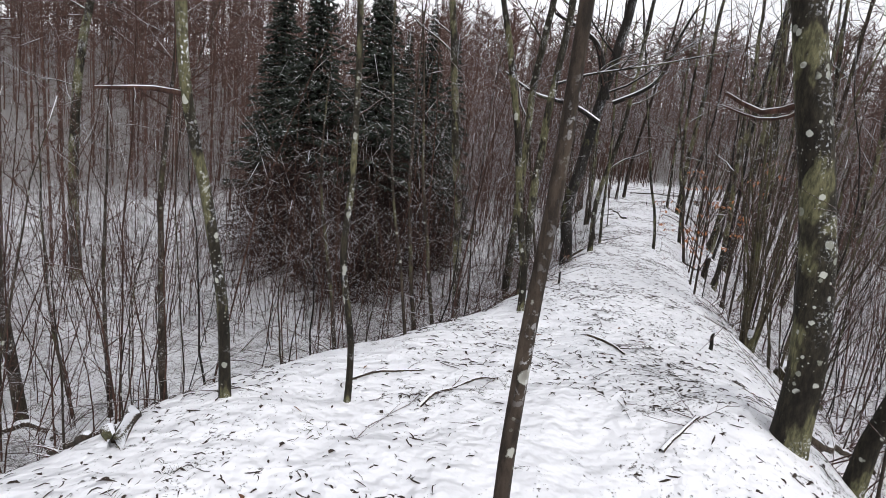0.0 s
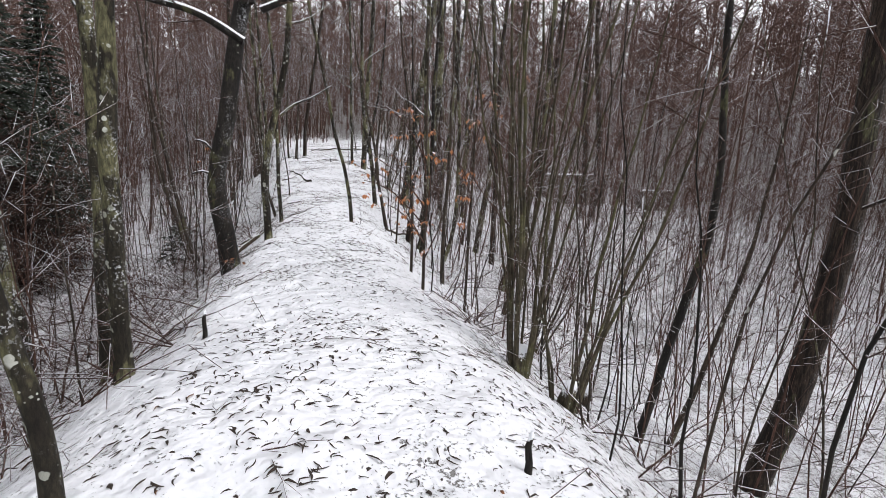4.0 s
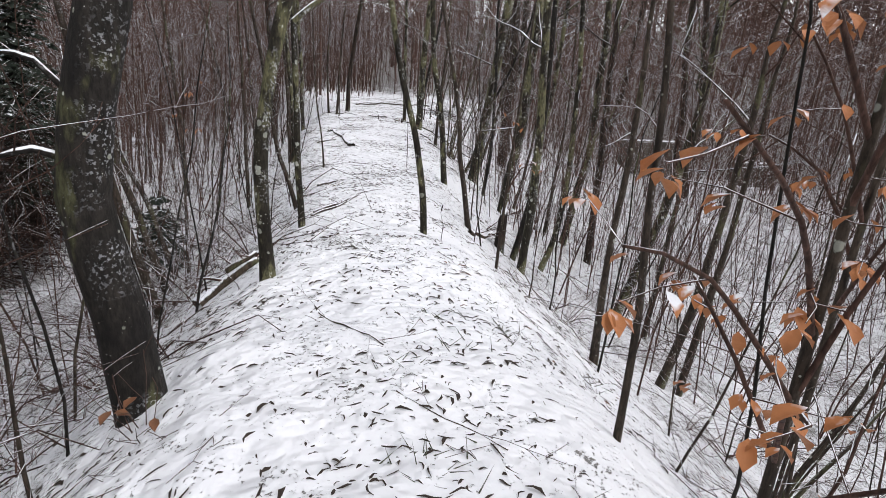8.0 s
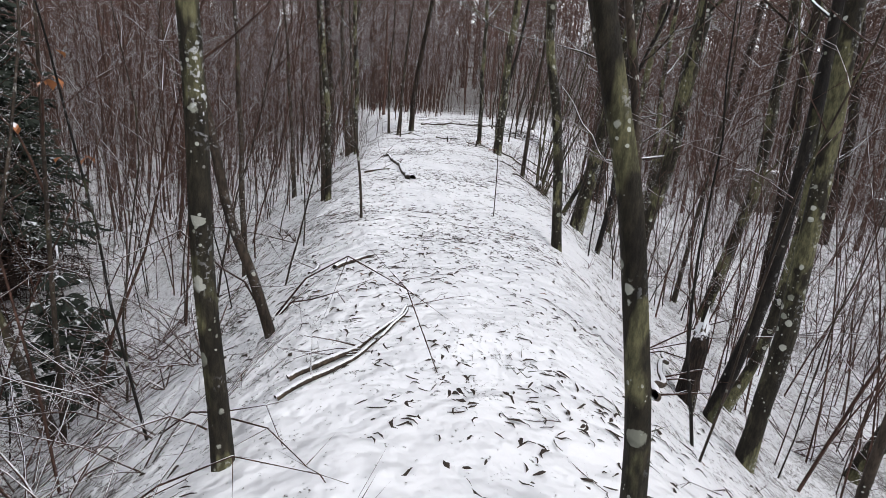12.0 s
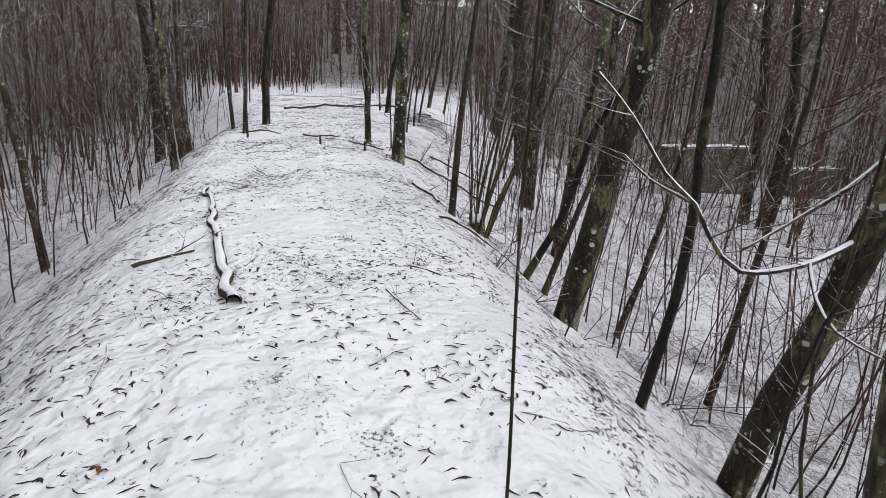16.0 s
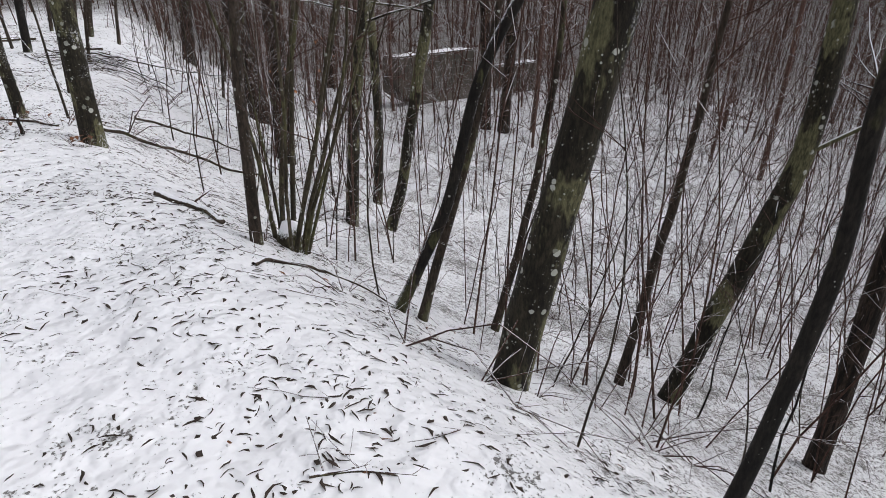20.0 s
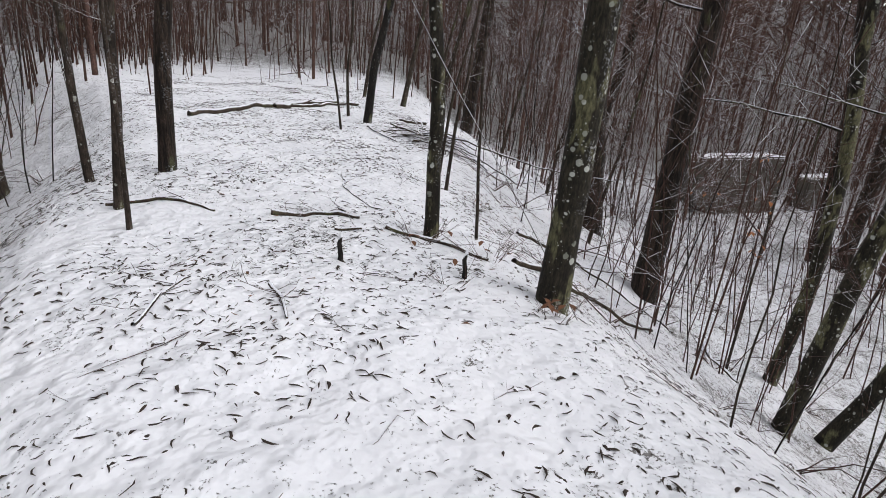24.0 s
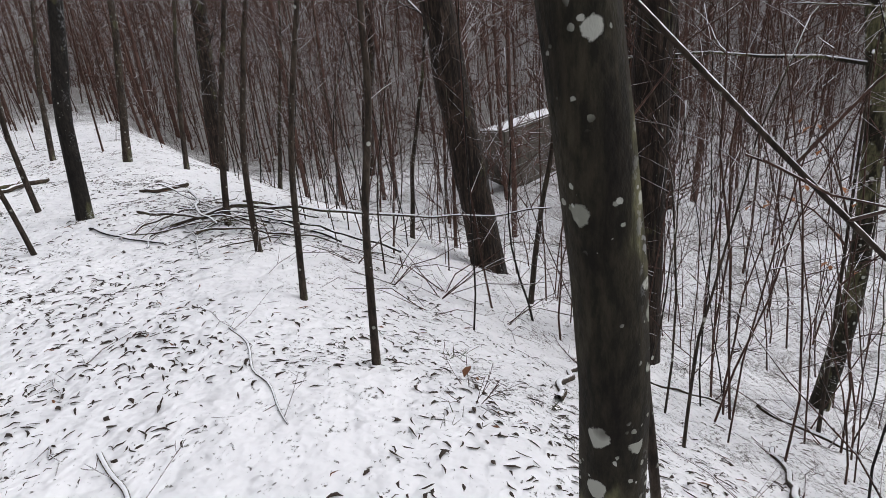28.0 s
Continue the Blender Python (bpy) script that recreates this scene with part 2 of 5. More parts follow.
def along_crest(x, y):
    """How far along the crest a place lies, and how far to the right of it."""
    best, run = None, 0.0
    for k in range(len(CREST) - 1):
        ax, ay, vx, vy = _cx[k], _cy[k], _cx[k + 1] - _cx[k], _cy[k + 1] - _cy[k]
        length = math.hypot(vx, vy)
        ux, uy = vx / length, vy / length
        d = np.clip((x - ax) * ux + (y - ay) * uy, 0, length)
        qx, qy = x - ax - d * ux, y - ay - d * uy
        far, side = np.hypot(qx, qy), np.sign(qx * uy - qy * ux)
        if best is None:
            best = [far, run + d, side * far]
        else:
            near = far < best[0]
            best = [np.where(near, far, best[0]), np.where(near, run + d, best[1]), np.where(near, side * far, best[2])]
        run += length
    return best[1], best[2]


def bare_ground(x, y):
    """The height of the ground with no small unevenness."""
    s, l = along_crest(x, y)
    wl, wr, z0 = np.interp(s, _w[:, 0], _w[:, 1]), np.interp(s, _w[:, 0], _w[:, 2]), np.interp(s, _w[:, 0], _w[:, 3])
    left = l < 0
    q = np.abs(l) - np.where(left, wl, wr) * 0.85
    q = 0.5 * (q + np.sqrt(q * q + 0.16))
    floor = np.where(left, 3.3, 3.6)
    steep = np.where(left, 0.82, 0.83)
    z = z0 - 0.06 * (l / 1.2) ** 2 * np.exp(-np.abs(l)) - floor * np.tanh(q * steep / floor)
    z = z + 0.30 * np.exp(-((x - 2.05) ** 2 + (y - 3.0) ** 2) / 0.7)
    z = z + 0.95 * np.exp(-((x - 16.0) ** 2 + (y - 30.5) ** 2) / 34.0) * np.tanh(np.clip(q, 0, 9) / 1.6) + 0.6 * np.exp(-((x - 27.0) ** 2 + (y - 30.0) ** 2) / 22.0)
    out = np.clip(np.hypot(x - 6, y - 15) - 38, 0, 400)
    return z + 19.0 * (1 - np.exp(-((out / 60.0) ** 2))) + 0.06 * np.clip(out - 60, 0, 300)


def ground_z(x, y):
    """The height of the snow, with its small unevenness, at arrays or single places."""
    x, y = np.asarray(x, float), np.asarray(y, float)
    z = bare_ground(x, y)
    flat = [0.07 * noise.noise((a * 0.7, b * 0.7, 3.0)) + 0.042 * noise.noise((a * 2.6, b * 2.6, 7.0)) + 0.018 * noise.noise((a * 6.5, b * 6.5, 1.0)) for a, b in zip(x.ravel(), y.ravel())]
    return z + np.array(flat).reshape(x.shape)


def gz(x, y):
    return float(ground_z(np.array([x]), np.array([y]))[0])


# ---- meshes ----
class Soup:
    """Vertices and faces of one mesh."""

    def __init__(self):
        self.v, self.f = [], []

    def tube(self, pts, radii, sides, cap=True):
        base, n = len(self.v), len(pts)
        side = None
        for k in range(n):
            d = (pts[min(k + 1, n - 1)] - pts[max(k - 1, 0)])
            if d.length < 1e-9:
                d = Vector((0, 0, 1))
            d.normalize()
            if side is None:
                side = d.orthogonal().normalized()
            side = side - d * side.dot(d)
            side = side.normalized() if side.length > 1e-6 else d.orthogonal().normalized()
            up = d.cross(side)
            for j in range(sides):
                a = 2 * math.pi * j / sides
                self.v.append(pts[k] + (side * math.cos(a) + up * math.sin(a)) * radii[k])
        for k in range(n - 1):
            for j in range(sides):
                a, b = base + k * sides + j, base + k * sides + (j + 1) % sides
                self.f.append((a, b, b + sides, a + sides))
        if cap:
            self.f.append(tuple(base + (n - 1) * sides + j for j in range(sides)))

    def blade(self, p, q, r):
        """A thin three-sided sliver from p to q."""
        base = len(self.v)
        d = (q - p).normalized()
        s = d.orthogonal().normalized() * r
        t = d.cross(s)
        self.v += [p + s, p - s * 0.5 + t * 0.87, p - s * 0.5 - t * 0.87, q]
        self.f += [(base, base + 1, base + 3), (base + 1, base + 2, base + 3), (base + 2, base, base + 3)]

    def data(self, name, mat, smooth=True):
        me = bpy.data.meshes.new(name)
        me.from_pydata([tuple(v) for v in self.v], [], self.f)
        me.materials.append(mat)
        if smooth:
            me.polygons.foreach_set("use_smooth", [True] * len(me.polygons))
        me.update()
        return me


def part(name, soup, mat, parent, label="", smooth=True):
    ob = new(name, soup.data(name, mat, smooth))
    ob.parent = parent
    return tagged(ob, label)


def empty(name, x, y, z, label, category, group=""):
    ob = new(name)
    ob.empty_display_size = 0.1
    ob.location = (x, y, z)
    return tagged(ob, label, category, group)


def stray(rng, a):
    return Vector((rng.uniform(-a, a), rng.uniform(-a, a), rng.uniform(-a, a)))


def grow(soup, rng, p, d, length, r, level, twigs, bend=0.15, lift=0.05, min_r=0.0016):
    """A branch with its side twigs."""
    n = max(3, min(7, int(length / 0.16) + 2))
    pts, radii, q, dd = [p.copy()], [r], p.copy(), d.normalized()
    for k in range(1, n):
        dd = (dd + stray(rng, bend) + Vector((0, 0, lift))).normalized()
        q = q + dd * (length / (n - 1))
        pts.append(q.copy())
        radii.append(max(min_r, r * (1 - 0.85 * k / (n - 1))))
    soup.tube(pts, radii, 5 if r > 0.012 else 4 if r > 0.006 else 3, cap=False)
    if level <= 0:
        return
    count = max(2, int(twigs * length))
    side = 1
    for k in range(count):
        f = rng.uniform(0.18, 1.0)
        i = min(n - 2, int(f * (n - 1)))
        o = pts[i].lerp(pts[i + 1], f * (n - 1) - i)
        along = (pts[i + 1] - pts[i]).normalized()
        across = along.cross(Vector((0, 0, 1)))
        across = across.normalized() if across.length > 0.1 else stray(rng, 1).normalized()
        side = -side
        nd = along * rng.uniform(0.5, 1.0) + across * side * rng.uniform(0.5, 1.0) + Vector((0, 0, rng.uniform(-0.15, 0.45)))
        grow(soup, rng, o, nd, length * rng.uniform(0.28, 0.55) * (1.15 - 0.5 * f), max(min_r, radii[i] * 0.55), level - 1, twigs * 1.1, bend, lift, min_r)


def spline(pts, step):
    """A smooth line through the points."""
    out = []
    for k in range(len(pts) - 1):
        a, b, c, d = pts[max(k - 1, 0)], pts[k], pts[k + 1], pts[min(k + 2, len(pts) - 1)]
        n = max(2, int((c - b).length / step))
        for j in range(n):
            t = j / n
            out.append(0.5 * (2 * b + (c - a) * t + (2 * a - 5 * b + 4 * c - d) * t * t + (3 * b - a - 3 * c + d) * t ** 3))
    out.append(pts[-1])
    return out


KINDS = {
    "beech": ("beech_tree", "leafless grey-green beech with pale lichen spots, growing from snow", "beech", BEECH, 14.0),
    "oak": ("forest_tree", "tall leafless tree with furrowed brown bark in snow", "tree", OAK, 17.0),
    "dark": ("dark_tree", "leafless tree with wet near-black bark, rooted in the snowy bank", "tree", DARK, 11.0),
    "thin": ("young_tree", "thin leafless young tree with snow-dusted bark", "young tree", THIN, 6.5),
    "stump": ("young_tree", "thick leaning leafless stem at the snowy bank", "young tree", THIN, 5.0),
}
TREES = []


def tree(kind, x, y, r, axis, limbs=None, top=None):
    """A tree whose stem follows the given offsets from its base and goes on upwards from the last."""
    rng = random.Random(int(x * 977 + y * 131))
    name, label, category, mat, height = KINDS[kind]
    z = gz(x, y)
    root = empty(name, x, y, z, label, category, "trees of the ridge")
    TREES.append((x, y, r))
    pts = [Vector((0, 0, -0.12 - 2.2 * r))] + [Vector(a) for a in axis]
    height = (top or height) * min(1.2, 0.55 + r * 5)
    kept = pts[:1]
    for p in pts[1:]:
        if (p - kept[-1]).length > 0.4:
            kept.append(p)
    pts = kept
    d = (pts[-1] - pts[-2]).normalized()
    while pts[-1].z < height and len(pts) < 16:
        d = (d + Vector((0, 0, 0.35)) + stray(rng, 0.10)).normalized()
        pts.append(pts[-1] + d * min(max(0.7, height / 7), 1.5 * (pts[-1] - pts[-2]).length))
    line = spline(pts, max(0.10, min(0.3, r * 3)))
    bow = 0.010 + 0.3 * min(r, 0.05)
    line = [p + Vector((noise.noise((x, y, p.z * 1.7)), noise.noise((y, x, p.z * 1.7 + 9.0)), 0)) * bow * min(1.0, max(0.0, p.z)) for p in line]
    total = sum((b - a).length for a, b in zip(line, line[1:]))
    sides = 14 if r > 0.09 else 10 if r > 0.04 else 7
    radii, run = [], 0.0
    for k, p in enumerate(line):
        if k:
            run += (p - line[k - 1]).length
        f = run / total
        flare = 1 + 0.28 * math.exp(-max(0.0, run - 0.1) / (2.2 * r + 0.05))
        radii.append(max(0.004, r * 0.9 * (1 - f) ** 0.75 * flare * (1 + 0.05 * noise.noise((x, run * 2.0, y)))))
    soup = Soup()
    soup.tube(line, radii, sides)
    if r > 0.03:
        for i, v in enumerate(soup.v):
            k = i // sides
            axis_p = line[min(k, len(line) - 1)]
            w = (v - axis_p)
            soup.v[i] = axis_p + w * (1 + 0.10 * noise.noise(Vector((v.x * 5 + x, v.y * 5, v.z * 1.8 + y))) + (0.07 * noise.noise(Vector((math.cos(math.atan2(w.y, w.x) * 2), math.sin(math.atan2(w.y, w.x) * 2), x))) if k < 4 else 0))
    part("trunk", soup, mat, root)
    if kind == "stump":
        return root
    # limbs: the lower ones thin and level, the upper ones steep
    count = limbs if limbs is not None else (11 if r > 0.09 else 10 if r > 0.04 else 9)
    low = 1.2 if r < 0.045 else 2.6
    for k in range(count):
        zz = low + (line[-1].z - low) * (k + rng.random()) / count * 0.97
        i = min(range(len(line)), key=lambda j: abs(line[j].z - zz))
        a = rng.uniform(0, 2 * math.pi)
        steep = rng.uniform(0.25, 0.75)
        dd = Vector((math.cos(a), math.sin(a), steep))
        br = max(0.0035, min(radii[i] * rng.uniform(0.25, 0.42), 0.022))
        lng = min(2.6, br * rng.uniform(75, 120) + 0.35)
        if zz < 2.8:
            br, lng = min(br, 0.006), rng.uniform(0.3, 0.8)
        s = Soup()
        grow(s, rng, line[i], dd, lng, br, 2, 3.6 if br > 0.01 else 4.6, 0.24, 0.04)
        part("branch", s, TWIG if br < 0.012 else mat, root, "snow-lined branch with fine twigs")
    return root


def limb(r, pts):
    """A limb of the tree that was built last."""
    rng = random.Random(int(r * 9999 + pts[0][0] * 77))
    root = [o for o in scene.collection.objects if o.parent is None and o.name.split(".")[0] in {k[0] for k in KINDS.values()}][-1]
    mat = root.children[0].data.materials[0]
    line = spline([Vector(p) for p in pts], 0.08)
    s = Soup()
    n = len(line)
    s.tube(line, [max(0.004, r * (1.25 - 0.85 * k / n)) for k in range(n)], 8)
    ob = part("branch", s, mat, root, "thick crooked branch carrying a line of snow")
    for k in range(3, n, max(1, n // 9)):
        s = Soup()
        a = rng.uniform(0, 6.283)
        grow(s, rng, line[k], (line[min(k + 1, n - 1)] - line[k - 1]).normalized() * 0.6 + Vector((math.cos(a), math.sin(a), rng.uniform(-0.3, 0.6))), rng.uniform(0.3, 0.9), max(0.003, r * 0.3), 1, 4.0, 0.2, 0.02)
        part("twig", s, TWIG, ob)
    # snow along the upper side
    s = Soup()
    s.tube([p + Vector((0, 0, r * (1.05 - 0.8 * k / n))) for k, p in enumerate(line)], [max(0.0016, r * (0.42 - 0.25 * k / n)) * max(0.1, 0.8 + 1.1 * noise.noise((k * 0.5, r * 50, 2.0))) for k in range(n)], 6)
    part("snow_line", s, SNOWCAP, ob, "line of fresh snow")


# ---- the ground, one sheet to the horizon ----
def spacing(lo, hi, fine_lo, fine_hi, step, growth=1.16):
    right = [fine_hi]
    gap = step
    while right[-1] < hi:
        gap *= growth
        right.append(right[-1] + gap)
    left = [fine_lo]
    gap = step
    while left[-1] > lo:
        gap *= growth
        left.append(left[-1] - gap)
    return left[::-1] + list(np.arange(fine_lo + step, fine_hi - step * 0.5, step)) + right


HEAD = radians(-19.0)
us, vs = spacing(-900, 1600, -3.0, 36.0, 0.10), spacing(-1200, 1200, -4.5, 5.5, 0.09)
U, V = np.meshgrid(np.array(us), np.array(vs), indexing="ij")
bend = np.interp(U, [-3, 0, 10, 20, 30, 36], [0.3, 0.0, -0.1, 0.0, -0.4, 0.2])
gx = -math.sin(HEAD) * U + math.cos(HEAD) * (V + bend)
gy = math.cos(HEAD) * U + math.sin(HEAD) * (V + bend)
far = np.hypot(gx - 6, gy - 15)
zz = np.where(far < 70, 0, bare_ground(gx, gy))
near = far < 70
zz[near] = ground_z(gx[near], gy[near])
rows_, cols_ = U.shape
me = bpy.data.meshes.new("ground")
ids = np.arange(rows_ * cols_).reshape(rows_, cols_)
quads = np.stack([ids[:-1, :-1], ids[1:, :-1], ids[1:, 1:], ids[:-1, 1:]], -1).reshape(-1, 4)
me.from_pydata(np.stack([gx, gy, zz], -1).reshape(-1, 3).tolist(), [], [q[::-1] for q in quads.tolist()])
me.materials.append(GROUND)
me.polygons.foreach_set("use_smooth", [True] * len(me.polygons))
ground = tagged(new("ground", me), "snow-covered forest floor with a narrow crest between two hollows", "ground", kind="structure")

# ---- trees along the ridge ----
tree("thin", 0.17, 0.95, 0.022, [(-0.01, 0.00, 1.05), (-0.02, 0.00, 1.27), (-0.00, 0.00, 1.41), (-0.00, 0.00, 1.56), (-0.02, 0.00, 1.72)], 0)
tree("beech", -1.26, 3.12, 0.040, [(-0.04, -0.01, 0.49), (-0.09, -0.04, 0.97), (-0.20, -0.08, 1.53), (-0.27, -0.11, 2.00), (-0.28, -0.11, 2.22)])
limb(0.014, [(-0.26, -0.10, 1.77), (-0.39, -0.16, 1.78), (-0.64, -0.26, 1.75)])
tree("beech", -0.53, 3.17, 0.024, [(-0.00, -0.00, 0.36), (-0.08, -0.01, 0.91), (-0.07, -0.01, 1.40), (-0.07, -0.01, 1.86), (-0.08, -0.01, 2.16)])
tree("thin", -2.61, 5.00, 0.042, [(-0.06, -0.03, 0.87), (-0.08, -0.04, 2.16), (-0.06, -0.03, 2.67)])
tree("beech", -10.91, 15.55, 0.175, [(-0.04, -0.03, 3.26), (0.10, 0.07, 6.10), (0.33, 0.23, 7.95)])
tree("stump", -5.76, 7.10, 0.097, [(-0.10, -0.08, 0.97), (-0.17, -0.14, 1.95)])
tree("thin", -5.24, 7.41, 0.030, [(-0.20, -0.14, 1.39), (-0.29, -0.20, 2.85), (-0.29, -0.20, 4.35)])
tree("thin", -4.67, 7.35, 0.040, [(-0.07, -0.05, 1.86), (-0.04, -0.02, 3.98), (-0.01, -0.00, 5.35)])
tree("beech", 2.06, 2.96, 0.108, [(-0.00, 0.00, 0.12), (-0.01, 0.00, 0.72), (-0.12, 0.08, 1.51), (-0.29, 0.20, 2.38)])
limb(0.017, [(-0.24, 0.17, 1.89), (-0.39, 0.27, 1.84), (-0.55, 0.38, 1.94)])
limb(0.010, [(-0.15, 0.27, 1.89), (-0.19, 0.35, 1.84), (-0.28, 0.51, 1.83), (-0.41, 0.75, 1.92)])
tree("beech", 2.55, 3.05, 0.066, [(0.03, -0.01, 0.30), (0.16, -0.05, 0.85), (0.26, -0.08, 1.40), (0.40, -0.10, 2.30)])
tree("oak", 7.60, 6.70, 0.180, [(0.15, -0.29, 1.27), (0.24, -0.46, 3.22), (0.23, -0.44, 5.02)])
tree("dark", 2.30, 10.42, 0.123, [(-0.08, -0.00, 0.46), (-0.16, -0.01, 1.00), (-0.18, -0.01, 1.23), (-0.04, -0.00, 1.76)])
limb(0.063, [(0.24, -0.06, 3.08), (0.00, -0.00, 3.95), (-0.31, 0.08, 4.25), (-0.83, 0.21, 4.53)])
limb(0.041, [(0.18, -0.05, 2.67), (-0.31, 0.08, 2.94), (-0.99, 0.25, 3.09), (-1.60, 0.40, 3.45)])
limb(0.036, [(0.37, -0.09, 3.03), (1.03, -0.26, 3.46), (1.30, -0.33, 4.26), (1.51, -0.38, 4.78)])
limb(0.016, [(-0.21, -0.01, 1.15), (-0.31, -0.02, 1.19), (-0.42, -0.02, 1.16)])
limb(0.012, [(-0.16, -0.01, 1.38), (-0.27, -0.02, 1.52), (-0.37, -0.02, 1.54)])
tree("beech", 3.09, 11.92, 0.062, [(-0.01, -0.00, 0.20), (-0.04, -0.00, 0.83), (0.00, 0.00, 1.29), (0.11, 0.01, 1.82)])
limb(0.018, [(0.20, -0.00, 1.86), (0.40, -0.01, 2.03), (0.67, -0.01, 2.15), (0.98, -0.01, 2.35)])
tree("oak", 9.03, 29.78, 0.095, [(0.04, -0.01, 0.75), (0.08, -0.02, 1.45)])
tree("beech", 0.83, 5.69, 0.045, [(-0.01, 0.00, 0.39), (-0.16, 0.03, 1.18), (-0.26, 0.05, 1.94), (-0.44, 0.08, 2.64)])
tree("beech", 0.95, 8.57, 0.077, [(0.05, -0.01, 1.50), (0.04, -0.00, 3.29), (0.14, -0.02, 4.26)])
tree("beech", 0.29, 9.99, 0.091, [(-0.14, 0.00, 1.43), (-0.41, 0.01, 3.55), (-0.65, 0.01, 5.36)])
tree("thin", -0.31, 7.43, 0.039, [(-0.21, -0.02, 1.31), (-0.33, -0.03, 2.67), (-0.32, -0.03, 4.13)])
tree("thin", -0.06, 7.08, 0.031, [(-0.17, -0.01, 0.92), (-0.37, -0.02, 2.18), (-0.46, -0.02, 3.11)])
tree("thin", -0.29, 4.76, 0.017, [(-0.14, -0.02, 0.74), (-0.26, -0.04, 1.37), (-0.30, -0.05, 1.93)])
tree("thin", -1.58, 8.27, 0.042, [(-0.21, -0.06, 1.53), (-0.42, -0.12, 3.01), (-0.40, -0.11, 4.49)])
tree("thin", 2.40, 14.93, 0.053, [(-0.47, 0.04, 1.67), (-0.64, 0.05, 2.90), (-0.64, 0.05, 3.68)])
tree("beech", 3.67, 13.37, 0.038, [(-0.04, 0.01, 0.64), (-0.07, 0.01, 1.43), (-0.10, 0.02, 2.54)])
tree("thin", 3.91, 14.65, 0.033, [(-0.13, 0.01, 0.30), (-0.27, 0.02, 0.76), (-0.40, 0.03, 1.67), (-0.45, 0.03, 1.85)])
tree("beech", 7.00, 16.70, 0.060, [(-0.07, 0.06, 0.60), (-0.11, 0.10, 1.05), (-0.18, 0.16, 1.57), (-0.26, 0.22, 2.07)])
tree("beech", 9.20, 18.15, 0.118, [(0.02, -0.09, 0.48), (0.05, -0.29, 1.49), (0.07, -0.39, 2.06), (0.07, -0.43, 2.63), (0.07, -0.44, 2.95)])
limb(0.016, [(0.06, -0.33, 1.96), (-0.50, -0.33, 1.89), (-0.82, -0.18, 1.85), (-0.91, -0.04, 2.00), (-0.94, 0.06, 2.16), (-1.02, 0.21, 2.30), (-1.08, 0.43, 2.58), (-1.18, 0.62, 2.80)])
limb(0.010, [(-0.49, -0.35, 1.90), (-0.59, -0.46, 1.76), (-0.72, -0.63, 1.68), (-0.83, -0.84, 1.68)])
limb(0.008, [(-0.94, 0.06, 2.16), (-1.06, 0.27, 2.26), (-1.15, 0.39, 2.38)])
limb(0.015, [(0.07, -0.41, 2.52), (-0.13, -0.30, 2.28), (-0.32, -0.14, 2.06), (-0.52, -0.00, 1.87)])
tree("beech", 9.61, 20.36, 0.146, [(0.06, -0.18, 0.88), (0.12, -0.36, 1.94), (0.16, -0.45, 2.50)])
tree("dark", 9.15, 18.95, 0.048, [(0.05, -0.10, 0.77), (0.06, -0.14, 1.39), (0.06, -0.12, 1.91), (0.04, -0.08, 2.66)])
tree("beech", 10.34, 25.62, 0.127, [(0.03, -0.03, 1.22), (0.04, -0.03, 2.26)])
tree("dark", 13.35, 32.25, 0.086, [(0.09, -0.07, 0.93), (0.17, -0.13, 1.40)])
tree("beech", 10.35, 26.96, 0.073, [(-0.00, 0.02, 0.67), (-0.00, 0.03, 0.90), (-0.00, 0.05, 1.16), (-0.00, 0.06, 1.39), (-0.00, 0.07, 1.54)])
tree("oak", 16.10, 28.70, 0.245, [(-0.17, 0.35, 2.63), (-0.23, 0.48, 4.52)])
tree("oak", 14.70, 26.90, 0.205, [(0.01, -0.05, 2.40), (0.01, -0.13, 4.25)])
tree("beech", 15.21, 25.14, 0.104, [(-0.05, -0.15, 1.19), (-0.04, -0.13, 2.75), (0.02, 0.07, 4.40)])
tree("beech", 13.60, 24.59, 0.115, [(-0.00, -0.16, 1.22), (-0.00, -0.24, 1.98)])
tree("beech", 14.27, 24.32, 0.107, [(-0.01, -0.28, 0.53), (-0.02, -0.40, 0.94)])
tree("beech", 12.05, 19.36, 0.118, [(0.00, -0.42, 1.55), (0.00, -0.67, 2.80), (0.00, -0.66, 4.00)])
tree("oak", 11.78, 17.90, 0.100, [(0.00, 0.04, 1.79), (0.01, 0.09, 2.88), (0.01, 0.15, 3.67)])
tree("thin", 11.80, 19.81, 0.061, [(0.01, -0.14, 1.30), (0.03, -0.29, 2.94), (0.03, -0.33, 3.81)])
tree("dark", 9.97, 21.50, 0.053, [(0.26, -0.40, 0.85), (0.39, -0.59, 1.82), (0.59, -0.89, 2.56)])
tree("thin", 10.30, 21.42, 0.049, [(0.18, -0.20, 0.83), (0.34, -0.38, 1.69)])
tree("thin", 11.60, 21.21, 0.056, [(0.16, -0.25, 1.26), (0.24, -0.40, 2.51), (0.26, -0.43, 3.57)])
tree("thin", 9.45, 22.34, 0.053, [(0.03, -0.02, 0.87), (0.06, -0.04, 1.59)])
tree("oak", 24.90, 26.24, 0.225, [(0.01, -0.12, 3.86), (-0.03, 0.36, 7.21)])
tree("oak", 24.80, 26.81, 0.210, [(-0.03, 0.22, 3.96), (-0.08, 0.61, 6.68)])
tree("beech", 6.91, 13.97, 0.070, [(0.05, -0.04, 1.50), (-0.03, 0.02, 3.63)])
tree("beech", 9.96, 15.02, 0.100, [(0.34, -0.43, 1.99), (0.53, -0.66, 4.03), (0.55, -0.68, 6.64)])
